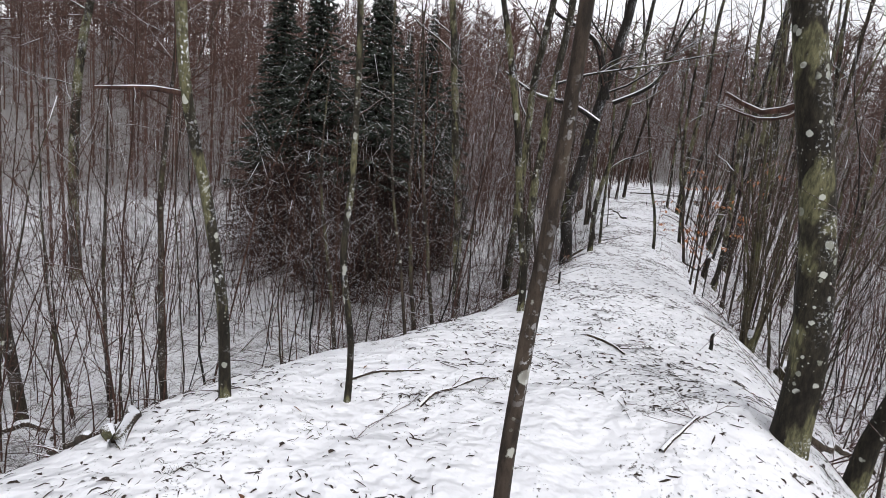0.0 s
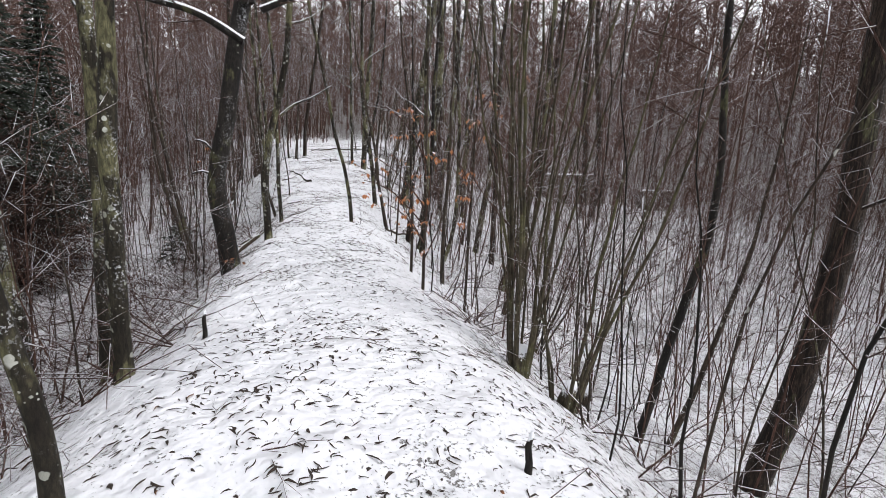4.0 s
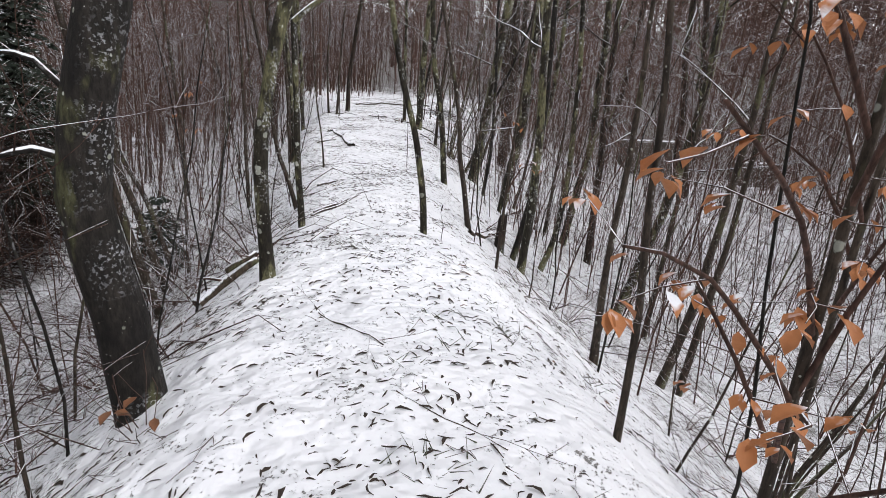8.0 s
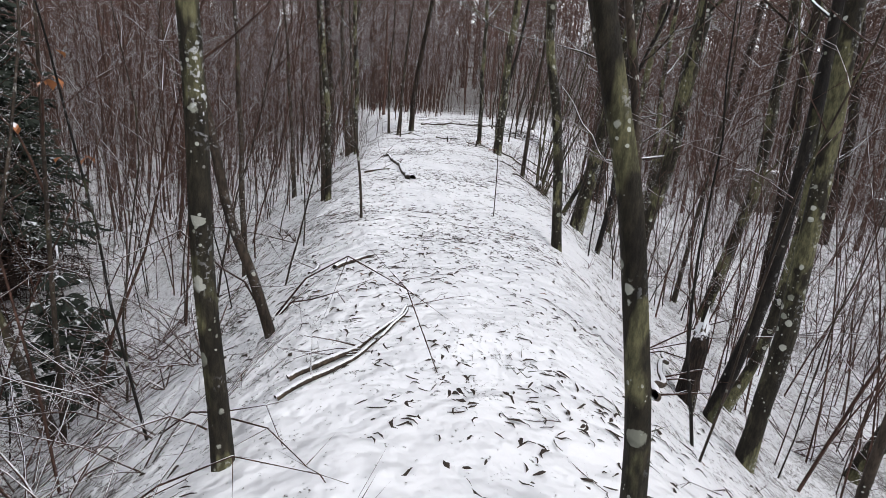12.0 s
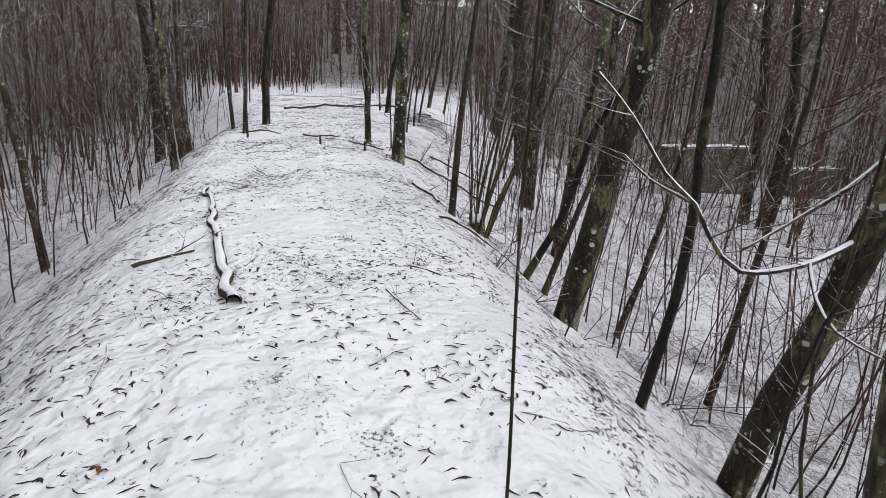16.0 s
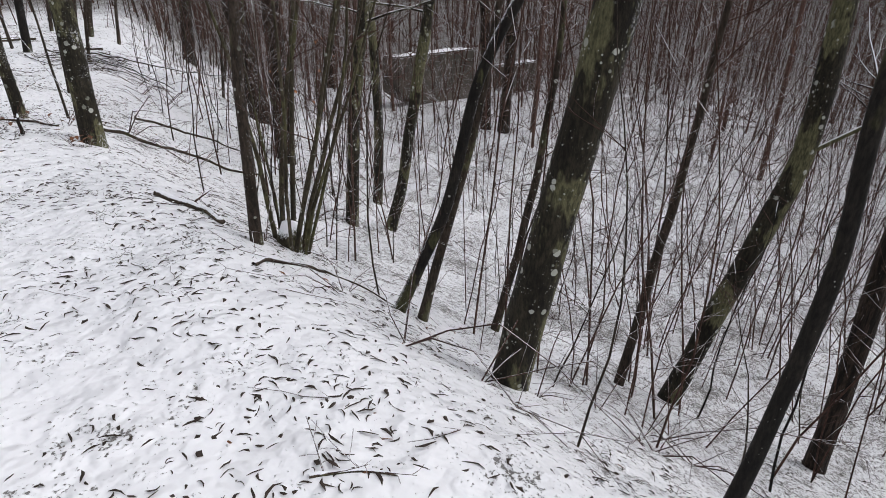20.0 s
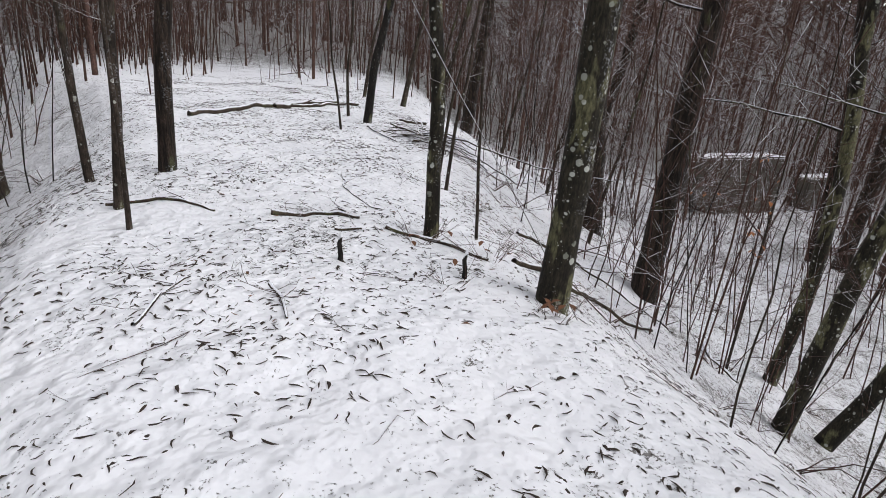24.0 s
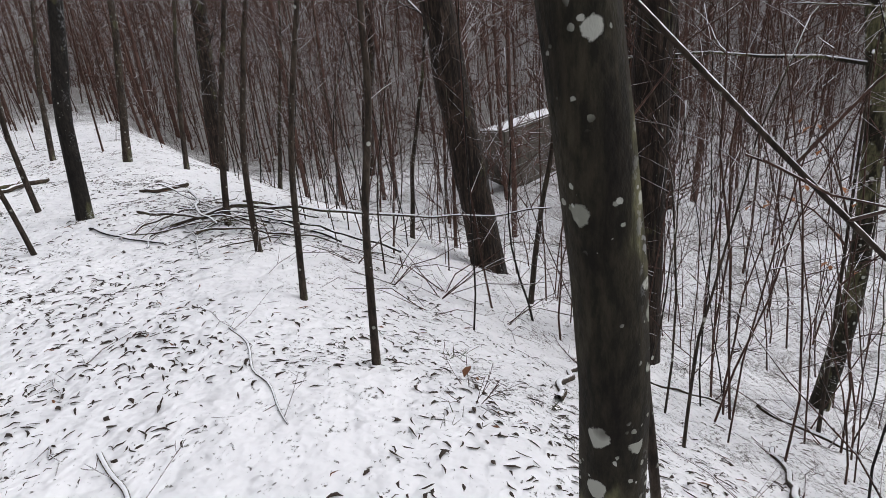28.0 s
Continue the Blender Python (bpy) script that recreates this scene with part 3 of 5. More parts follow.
tree("thin", 5.74, 11.08, 0.041, [(-0.02, 0.02, 0.98), (0.01, -0.01, 1.95), (-0.00, 0.00, 2.81)])
tree("thin", 4.21, 9.34, 0.021, [(0.00, -0.00, 0.43), (-0.01, 0.02, 0.74), (-0.03, 0.03, 1.27)])
tree("thin", 7.75, 12.00, 0.066, [(0.15, -0.19, 1.14), (0.22, -0.28, 2.44), (0.29, -0.36, 4.46)])
tree("thin", 8.08, 11.94, 0.056, [(0.09, -0.13, 1.43), (0.15, -0.20, 2.74), (0.19, -0.26, 4.23)])
tree("beech", 8.30, 15.39, 0.060, [(0.23, -0.21, 1.05), (0.22, -0.19, 3.40), (0.05, -0.04, 5.62)])
tree("dark", 7.07, 14.50, 0.057, [(0.16, -0.13, 0.81), (0.22, -0.18, 2.00), (0.20, -0.16, 3.38)])
tree("thin", 9.83, 14.11, 0.058, [(0.08, -0.11, 2.27), (0.16, -0.23, 4.81), (0.10, -0.15, 6.52)])
tree("thin", 6.20, 14.23, 0.042, [(-0.19, 0.13, 0.99), (-0.27, 0.18, 1.69), (-0.55, 0.36, 3.12)])
tree("thin", 3.74, 18.16, 0.041, [(-0.04, 0.00, 1.73), (-0.08, 0.01, 3.38), (-0.20, 0.02, 4.95)])
tree("thin", 2.50, 15.75, 0.041, [(-0.30, -0.03, 0.95), (-0.64, -0.06, 1.93), (-0.74, -0.07, 3.08)])
tree("thin", 2.96, 26.25, 0.077, [(-0.12, -0.00, 2.56), (-0.37, -0.00, 5.61), (-0.48, -0.00, 8.52)])
tree("thin", 4.94, 20.35, 0.057, [(-0.07, 0.00, 1.47), (-0.09, 0.01, 2.01)])
tree("thin", 4.88, 25.11, 0.061, [(-0.16, 0.00, 2.97)])
tree("beech", 4.94, 20.05, 0.058, [(-0.01, -0.00, 0.85), (-0.06, -0.00, 1.65), (-0.06, -0.00, 2.02)])
tree("thin", 4.96, 17.54, 0.017, [(-0.03, -0.00, 0.41), (-0.11, -0.01, 0.92), (-0.16, -0.01, 1.36), (-0.16, -0.01, 1.60)])
tree("thin", 7.83, 34.47, 0.136, [(-0.27, 0.04, 2.75), (-0.41, 0.06, 4.40)])
tree("thin", 6.58, 17.56, 0.007, [(-0.01, 0.01, 0.48), (0.02, -0.01, 0.77)], 0)
tree("thin", 8.33, 28.82, 0.056, [(0.07, -0.02, 1.19), (0.11, -0.02, 1.92)])
tree("thin", 8.40, 30.15, 0.051, [(-0.08, 0.01, 0.94), (-0.09, 0.02, 2.00)])
tree("thin", 7.99, 34.48, 0.100, [(-0.13, 0.01, 1.50), (-0.11, 0.01, 3.29)])
tree("beech", 6.82, 27.65, 0.077, [(-0.05, 0.00, 1.06), (-0.06, 0.00, 1.93)])
tree("oak", 7.34, 36.68, 0.175, [(0.06, -0.00, 2.08), (-0.01, 0.00, 3.20)])
tree("thin", 8.26, 28.23, 0.025, [(-0.00, 0.00, 0.68), (-0.02, 0.00, 1.34)])
tree("thin", 11.69, 28.22, 0.025, [(0.03, -0.05, 0.65), (0.07, -0.13, 1.31), (0.09, -0.16, 1.77)])
tree("thin", 12.37, 29.09, 0.027, [(0.05, -0.07, 0.74), (0.12, -0.16, 1.43), (0.19, -0.26, 1.90)])
tree("thin", 13.04, 29.92, 0.031, [(0.03, -0.03, 0.70), (0.13, -0.16, 1.55), (0.21, -0.25, 2.01)])
tree("thin", 13.63, 30.73, 0.036, [(0.10, -0.11, 0.87), (0.26, -0.29, 1.85)])
tree("thin", 16.35, 33.74, 0.047, [(0.16, -0.16, 1.45), (0.29, -0.30, 2.39)])
tree("oak", 22.01, 38.20, 0.254, [(0.18, -0.20, 2.12), (0.30, -0.33, 3.79)])
tree("thin", 16.51, 35.15, 0.083, [(0.21, -0.18, 1.34), (0.32, -0.27, 2.18)])
tree("thin", 21.57, 35.97, 0.072, [(0.30, -0.40, 2.38), (0.52, -0.70, 4.32)])
tree("oak", 29.67, 37.48, 0.279, [(0.19, -0.36, 2.75), (0.44, -0.85, 5.78)])
tree("thin", 15.98, 29.82, 0.038, [(0.06, -0.14, 1.00), (0.16, -0.36, 2.12)])
tree("thin", 14.76, 28.01, 0.035, [(0.03, -0.16, 0.99), (0.07, -0.33, 1.90)])
tree("thin", 12.48, 31.72, 0.024, [(-0.05, 0.03, 0.38), (-0.06, 0.04, 0.61)])
tree("thin", 13.60, 33.20, 0.035, [(-0.03, 0.02, 0.58), (-0.03, 0.02, 1.00)])
tree("thin", 16.55, 36.93, 0.056, [(0.19, -0.13, 1.50), (0.32, -0.23, 2.20)])
tree("thin", 10.84, 26.85, 0.018, [(-0.01, 0.04, 0.45), (-0.03, 0.08, 0.75)])
tree("thin", 10.42, 25.30, 0.0055, [(-0.06, 0.60, 0.59), (-0.10, 1.06, 1.10), (-0.14, 1.54, 1.61), (-0.18, 2.10, 2.25), (-0.22, 2.70, 2.95)])
tree("beech", 1.08, 7.60, 0.070, [(-0.01, -0.00, 0.76), (0.00, 0.00, 1.55), (0.03, 0.00, 2.01)])
tree("thin", 2.33, 13.54, 0.049, [(-0.38, 0.04, 1.47), (-0.58, 0.06, 2.69)])
tree("dark", 5.88, 7.06, 0.055, [(0.14, -0.24, 1.48), (0.23, -0.40, 2.64), (0.17, -0.29, 4.32)])
tree("thin", 6.92, 7.38, 0.045, [(0.17, -0.33, 1.34), (0.28, -0.53, 2.64), (0.33, -0.63, 3.89)])
tree("beech", 4.71, 12.59, 0.036, [(-0.04, 0.02, 0.36), (-0.08, 0.05, 0.64), (-0.12, 0.07, 0.88), (-0.17, 0.09, 1.09), (-0.22, 0.12, 1.31), (-0.27, 0.14, 1.52)])


# ---- young spruces in the hollow beside the ridge ----
def spruce(x, y, h, spread, bare=0.3, label="dense dark spruce with snow on its drooping boughs"):
    rng = random.Random(int(x * 91 + y * 17 + h * 5))
    z = gz(x, y)
    root = empty("spruce_tree", x, y, z, label, "spruce", "spruces")
    s = Soup()
    s.tube([Vector((0, 0, -0.1)), Vector((0.02, 0, h * 0.4)), Vector((0, 0.03, h * 0.75)), Vector((0, 0, h))], [0.13 * h / 10, 0.10 * h / 10, 0.05 * h / 10, 0.008], 8)
    part("trunk", s, DARK, root)
    zc = 0.25
    green, dead = Soup(), Soup()
    while zc < h - 0.2:
        f = zc / h
        reach = spread * (1 - f) ** 1.1
        n = 7 if reach > 1 else 5
        turn = rng.uniform(0, 6.28)
        for k in range(n):
            a = turn + 6.283 * k / n + rng.uniform(-0.25, 0.25)
            out = Vector((math.cos(a), math.sin(a), 0))
            lng = reach * rng.uniform(0.55, 1.15)
            pts = [Vector((0, 0, zc)) + out * (lng * t) + Vector((0, 0, 0.10 * lng * t - 0.38 * lng * t * t + (0.16 * lng * t ** 4))) for t in (0, 0.25, 0.5, 0.75, 1.0)]
            alive = zc > bare * h * rng.uniform(0.7, 1.2)
            (green if alive else dead).tube(pts, [0.016, 0.013, 0.010, 0.007, 0.003], 4, False)
            m = int(lng / (0.062 if alive else 0.064)) + 4
            for j in range(m):
                t = rng.uniform(0.12, 1.0)
                i = min(3, int(t * 4))
                o = pts[i].lerp(pts[i + 1], t * 4 - i)
                cross = Vector((-out.y, out.x, 0)) * rng.choice((-1, 1))
                tl = lng * 0.34 * (1.1 - 0.6 * t) * rng.uniform(0.6, 1.2) + 0.10
                tip = o + (out * rng.uniform(0.4, 0.9) + cross * rng.uniform(0.5, 1.0) + Vector((0, 0, rng.uniform(-0.55, 0.05)))).normalized() * tl
                if alive:
                    w = rng.uniform(0.03, 0.06)
                    b = len(green.v)
                    dd = (tip - o).normalized()
                    sd = dd.cross(Vector((0, 0, 1))).normalized() * w
                    md = o.lerp(tip, rng.uniform(0.35, 0.6))
                    green.v += [o, md + sd - Vector((0, 0, 0.03)), tip, md - sd - Vector((0, 0, 0.03)), md + Vector((0, 0, 0.025))]
                    green.f += [(b, b + 1, b + 4), (b + 1, b + 2, b + 4), (b + 2, b + 3, b + 4), (b + 3, b, b + 4)]
                    c = o.lerp(tip, rng.random())
                    green.blade(c, c + (dd * 0.5 + stray(rng, 1.0) + Vector((0, 0, -0.25))).normalized() * rng.uniform(0.06, 0.16), 0.010)
                else:
                    md = o.lerp(tip, 0.5) + stray(rng, 0.04)
                    dead.blade(o, md + (md - o) * 0.3, 0.008)
                    dead.blade(md, tip, 0.006)
                    dead.blade(md, md + stray(rng, 0.30), 0.005)
        zc += rng.uniform(0.09, 0.19)
    part("crown", green, NEEDLES, root, "dark green boughs dusted with snow", smooth=False)
    part("dead_crown", dead, DEADTWIG, root, "bare brown dead lower boughs")
    return root


for sx, sy, sh, sr, bare in ((-2.6, 16.5, 10.5, 2.7, 0.46), (-4.9, 18.5, 11.5, 2.7, 0.46), (-1.4, 21.0, 10.0, 2.4, 0.42), (-3.6, 24.0, 12.0, 2.6, 0.3), (-7.2, 22.0, 12.5, 2.6, 0.3), (-0.5, 23.6, 9.5, 1.8, 0.15), (-3.2, 30.0, 11.0, 2.4, 0.2)):
    spruce(sx, sy, sh, sr, bare)
spruce(2.3, 16.7, 1.5, 0.7, 0.0, "small young spruce with snow on its boughs")
spruce(4.74, 12.30, 0.34, 0.26, 0.0, "spruce seedling bowed under snow at the edge of the crest")

# ---- concrete abutments in the hollow ----
def block(x, y, turn, wide, deep, high, sunk, label):
    """A cast block with a sloping foot, board marks and a cap of snow."""
    z = gz(x, y) - sunk
    root = empty("concrete_abutment", x, y, z, label, "concrete block", "abutments")
    root.rotation_euler = (0, 0, radians(turn))
    bm = bmesh.new()
    prof = [(-wide / 2, high * 0.34), (-wide / 2 + 0.05, high), (wide / 2, high * 1.03), (wide / 2 + 0.03, 0.0), (-wide / 2 + wide * 0.30, 0.0)]
    a = [bm.verts.new((px, -deep / 2, pz)) for px, pz in prof]
    b = [bm.verts.new((px, deep / 2, pz)) for px, pz in prof]
    bm.faces.new(a)
    bm.faces.new(b[::-1])
    for k in range(5):
        bm.faces.new((a[k], b[k], b[(k + 1) % 5], a[(k + 1) % 5]))
    bmesh.ops.recalc_face_normals(bm, faces=bm.faces)
    bmesh.ops.bevel(bm, geom=bm.edges[:], offset=0.05, segments=2, affect="EDGES")
    m2 = bpy.data.meshes.new("body")
    bm.to_mesh(m2)
    bm.free()
    m2.materials.append(CONCRETE)
    body = new("body", m2)
    body.parent = root
    for k in range(1, int(high / 0.28)):
        s = Soup()
        zb = k * 0.28
        x0 = -wide / 2 + (0.04 if zb > high * 0.36 else wide * 0.30 * (1 - zb / (high * 0.34)))
        s.tube([Vector((x0 + 0.1, -deep / 2 - 0.002, zb)), Vector((0, -deep / 2 - 0.004, zb + 0.01)), Vector((wide / 2 - 0.05, -deep / 2 - 0.002, zb))], [0.004, 0.006, 0.004], 4)
        part("board_mark", s, CONCRETE, root)
    s = Soup()
    g = 9
    for i in range(g + 1):
        for j in range(4):
            px, py = -wide / 2 + 0.08 + (wide - 0.16) * i / g, -deep / 2 + 0.06 + (deep - 0.12) * j / 3
            edge = i in (0, g) or j in (0, 3)
            s.v.append(Vector((px, py, high * (1 + 0.03 * i / g) + (-0.01 if edge else 0.05 + 0.03 * noise.noise((px * 2, py * 2, x))))))
    for i in range(g):
        for j in range(3):
            q = i * 4 + j
            s.f.append((q, q + 4, q + 5, q + 1))
    part("snow_cover", s, SNOWCAP, root, "layer of snow on the top")
    return root


block(27.10, 30.30, -17.0, 4.40, 0.9, 2.0, 0.15, "weathered grey concrete abutment with snow on top, in the hollow")
block(34.20, 29.20, -17.0, 2.80, 0.8, 1.6, 0.20, "low weathered concrete block with snow on top, in the hollow")

# ---- many-stemmed hazel clumps ----
def clump(x, y, stems, spread, r, h, lean, label, mat=THIN):
    rng = random.Random(int(x * 31 + y * 7))
    z = gz(x, y)
    root = empty("hazel_clump", x, y, z, label, "hazel clump", "hazel clumps")
    s = Soup()
    s.tube([Vector((0, 0, -0.2)), Vector((0.02, 0.0, 0.05)), Vector((0.05, 0, 0.22))], [r * 4.5, r * 4.0, r * 2.2], 10)
    part("root_stock", s, mat, root)
    for k in range(stems):
        a = rng.uniform(0, 6.283)
        o = Vector((math.cos(a), math.sin(a), 0)) * rng.uniform(0.3, 1.0) * spread * 0.22
        d = Vector((math.cos(a) * spread * rng.uniform(0.1, 0.5), math.sin(a) * spread * rng.uniform(0.1, 0.5), 1.0)) + Vector(lean)
        d.normalize()
        rr = r * rng.uniform(0.45, 1.1)
        hh = h * rng.uniform(0.6, 1.1)
        pts, q = [o + Vector((0, 0, -0.1))], o.copy()
        for j in range(10):
            q = q + d * hh / 10
            pts.append(q.copy())
            d = (d + stray(rng, 0.11) + Vector((0, 0, 0.035))).normalized()
        s = Soup()
        s.tube(pts, [rr * (1 - 0.085 * j) for j in range(11)], 7)
        stem = part("stem", s, mat, root)
        for j in range(7):
            i = rng.randrange(3, 10)
            b = rng.uniform(0, 6.283)
            s = Soup()
            grow(s, rng, pts[i], Vector((math.cos(b), math.sin(b), 0.6)), rng.uniform(0.4, 1.1), rr * 0.28, 1, 4.0, 0.18, 0.05)
            part("twig", s, TWIG, stem)
    return root


clump(3.95, 6.85, 17, 0.42, 0.022, 5.0, (0.02, 0.02, 0), "hazel clump of many mossy leafless stems on the bank", MOSSY)
clump(4.25, 6.55, 6, 0.7, 0.022, 5.2, (0.15, 0.02, 0), "hazel clump of slanting leafless stems on the bank", MOSSY)
clump(5.5, 7.5, 4, 0.8, 0.015, 4.6, (0.18, -0.05, 0), "hazel clump of leafless stems in the hollow")
clump(10.06, 22.61, 10, 0.80, 0.029, 5.5, (0.08, -0.06, 0), "hazel clump of mossy leafless stems at the crest's edge", MOSSY)
clump(6.9, 10.0, 6, 0.8, 0.018, 4.2, (0.25, -0.1, 0), "hazel clump of thin leafless stems on the bank")

# ---- fallen wood, stubs ----
def lying(name, r, pts, label, category, group, mat, twiggy):
    rng = random.Random(int(r * 9999 + pts[0][0] * 77 + pts[0][1] * 31))
    z0 = gz(*pts[0])
    root = empty(name, pts[0][0], pts[0][1], z0, label, category, group)
    flat = spline([Vector((x, y, 0.0)) for x, y in pts], 0.06)
    crook = min(0.045, 0.035 * (flat[-1] - flat[0]).length)
    line = []
    for k, p in enumerate(flat):
        fade = min(1.0, 0.25 * k, 0.25 * (len(flat) - 1 - k))
        q = p + Vector((noise.noise((p.x * 2.3, p.y * 2.3, r * 90)), noise.noise((p.y * 2.3, p.x * 2.3, r * 90 + 5)), 0)) * crook * 2.2 * fade
        line.append(Vector((q.x - pts[0][0], q.y - pts[0][1], gz(q.x, q.y) - z0 + r * 0.6)))
    n = len(line)
    wob = [p + Vector((0, 0, 0.012 * noise.noise((k * 0.4, r * 90, 1.0)))) for k, p in enumerate(line)]
    s = Soup()
    s.tube(wob, [r * (1.1 - 0.62 * k / n) * (1 + 0.22 * noise.noise((k * 0.5, r * 70, 5.0))) for k in range(n)], 9)
    body = part("wood", s, mat, root)
    # snow lies on it in broken stretches, each a piece of its own
    run = []
    for k in range(1, n):
        if noise.noise((k * 0.30, r * 40, 9.0)) > 0.0 and k < n - 1:
            run.append(k)
        elif run:
            if len(run) > 2:
                s = Soup()
                s.tube([wob[q] + Vector((0, 0, r * (0.72 - 0.38 * q / n))) for q in run], [r * (0.50 - 0.24 * q / n) * (0.25 if q in (run[0], run[-1]) else 0.85 + 0.4 * noise.noise((q * 0.8, r * 30, 3.0))) for q in run], 7)
                part("snow_cover", s, SNOWCAP, body, "snow lying along its upper side")
            run = []
    for k in range(twiggy):
        i = rng.randrange(1, n - 1)
        a = rng.uniform(0, 6.283)
        s = Soup()
        grow(s, rng, wob[i], Vector((math.cos(a), math.sin(a), rng.uniform(0.05, 0.5))), rng.uniform(0.12, 0.4), max(0.002, r * 0.35), 1, 5, 0.22, -0.02)
        part("twig", s, TWIG, body)
    return root


def log(r, pts):
    lying("fallen_log", r, pts, "fallen log half covered with snow, lying on the snowy ground", "log", "fallen wood", DEAD, 2)


def stick(r, pts):
    lying("fallen_branch", r, pts, "thin fallen branch with side twigs on the snow", "fallen branch", "fallen wood", DEAD, 4)


def stub(r, pts):
    x, y = pts[0]
    root = empty("tree_stub", x, y, gz(x, y), "short broken stub sticking out of the snow", "stub", "stubs")
    s = Soup()
    s.tube([Vector((0, 0, -0.08)), Vector((0.005, 0, 0.05)), Vector((0.0, 0.012, 0.13)), Vector((0.012, 0.0, 0.20))], [r * 1.5, r * 1.1, r, r * 0.5], 9)
    part("wood", s, DARK, root)
    s = Soup()
    s.tube([Vector((0.008, 0.004, 0.185)), Vector((0.01, 0.0, 0.215))], [r * 0.9, r * 0.4], 8)
    part("snow_cap", s, SNOWCAP, root, "small cap of snow")


def snag(r, pts):
    x, y = pts[0]
    root = empty("broken_snag", x, y, gz(x, y), "torn brown snag of a broken young tree on the bank", "snag", "stubs")
    s = Soup()
    s.tube([Vector((0, 0, -0.15)), Vector((0.03, 0.01, 0.2)), Vector((0.02, -0.02, 0.45)), Vector((0.06, 0.0, 0.62))], [r * 1.4, r * 1.1, r, r * 0.55], 10)
    part("wood", s, OAK, root)
    for k, (a, h) in enumerate(((0.3, 0.72), (2.2, 0.66), (4.0, 0.78))):
        s = Soup()
        s.blade(Vector((0.04 + 0.5 * r * math.cos(a), 0.5 * r * math.sin(a), 0.52)), Vector((0.06 + 0.6 * r * math.cos(a), 0.6 * r * math.sin(a), h)), r * 0.4)
        part("splinter", s, DEAD, root, "pale torn splinter")


stick(0.014, [(3.85, 13.74), (4.13, 13.87), (4.59, 14.39)])
stick(0.014, [(4.21, 15.82), (4.30, 16.03), (4.30, 16.32)])
log(0.045, [(6.28, 20.07), (6.39, 20.92), (6.50, 22.00), (6.75, 23.80)])
stick(0.024, [(5.77, 21.40), (5.99, 21.34), (6.23, 21.35)])
log(0.022, [(4.36, 15.52), (4.50, 15.64), (4.60, 15.75), (4.69, 15.73)])
log(0.053, [(2.60, 12.51), (2.84, 12.65), (3.10, 12.58)])
stick(0.008, [(3.22, 10.85), (3.29, 10.45), (3.40, 10.23)])
stick(0.006, [(3.28, 9.74), (3.41, 9.51), (3.55, 9.26)])
log(0.028, [(9.31, 27.92), (9.65, 27.74), (9.91, 27.44)])
stick(0.020, [(8.26, 28.95), (8.66, 28.71), (8.95, 28.27)])
stick(0.012, [(7.84, 26.54), (8.05, 26.81), (8.28, 26.95)])
stick(0.014, [(8.66, 26.62), (8.58, 26.31), (8.51, 26.11)])
log(0.055, [(10.66, 33.78), (12.60, 34.52), (15.00, 35.11)])
log(0.038, [(9.50, 23.46), (9.54, 23.11), (9.45, 22.66)])
stick(0.023, [(12.05, 27.33), (13.62, 27.27), (14.16, 26.13)])
stick(0.011, [(7.58, 24.85), (7.52, 24.24), (7.54, 23.82)])
stick(0.007, [(7.54, 24.80), (7.44, 24.23), (7.49, 23.69)])
log(0.056, [(-5.82, 6.73), (-5.21, 6.76), (-1.93, 2.82)])
stick(0.035, [(-1.74, 2.71), (-1.73, 2.85), (-4.31, 7.50)])
stick(0.014, [(-0.08, 3.17), (0.12, 3.44), (0.44, 3.64)])
stick(0.012, [(-0.56, 3.45), (-0.36, 3.63), (-0.08, 3.69)])
log(0.044, [(2.15, 3.18), (3.62, 4.65), (4.91, 5.52)])
stick(0.014, [(1.25, 2.73), (1.38, 2.86), (1.55, 3.00)])
stick(0.016, [(1.35, 4.85), (1.49, 4.75), (1.56, 4.41)])
log(0.064, [(12.59, 34.42), (13.88, 35.07), (15.12, 35.10)])
log(0.016, [(9.56, 27.29), (9.66, 27.22), (9.75, 27.17)])
stick(0.010, [(10.71, 28.96), (10.32, 28.14), (10.36, 27.71)])
stick(0.013, [(9.95, 27.83), (9.94, 27.76), (9.93, 27.69)])
stick(0.012, [(9.61, 27.76), (9.67, 27.76), (9.74, 27.75)])
log(0.037, [(15.16, 32.61), (14.67, 32.57), (14.61, 32.81)])
stick(0.008, [(11.75, 29.16), (11.52, 28.83), (11.07, 28.32)])
stick(0.029, [(14.58, 25.79), (14.26, 25.55), (14.01, 25.18)])
stub(0.017, [(9.26, 26.74)])
stub(0.016, [(9.89, 26.08)])
stub(0.015, [(1.60, 7.61)])
stub(0.016, [(2.65, 5.18)])
snag(0.066, [(6.84, 14.49)])
log(0.037, [(2.91, 13.19), (3.04, 13.12), (3.17, 13.18)])
stick(0.017, [(3.91, 13.90), (4.21, 14.02), (4.60, 14.45)])
stick(0.030, [(6.01, 13.95), (6.76, 14.66), (7.51, 15.46)])
stick(0.024, [(10.06, 27.24), (10.18, 26.98), (10.39, 26.30)])
stick(0.031, [(10.82, 26.37), (11.69, 26.18), (13.15, 26.00)])
stick(0.015, [(9.00, 21.90), (9.88, 21.97), (10.26, 21.55)])
stick(0.010, [(7.35, 19.96), (7.32, 19.69), (7.29, 19.34)])
stick(0.010, [(7.78, 20.43), (7.90, 20.28), (7.95, 20.16)])

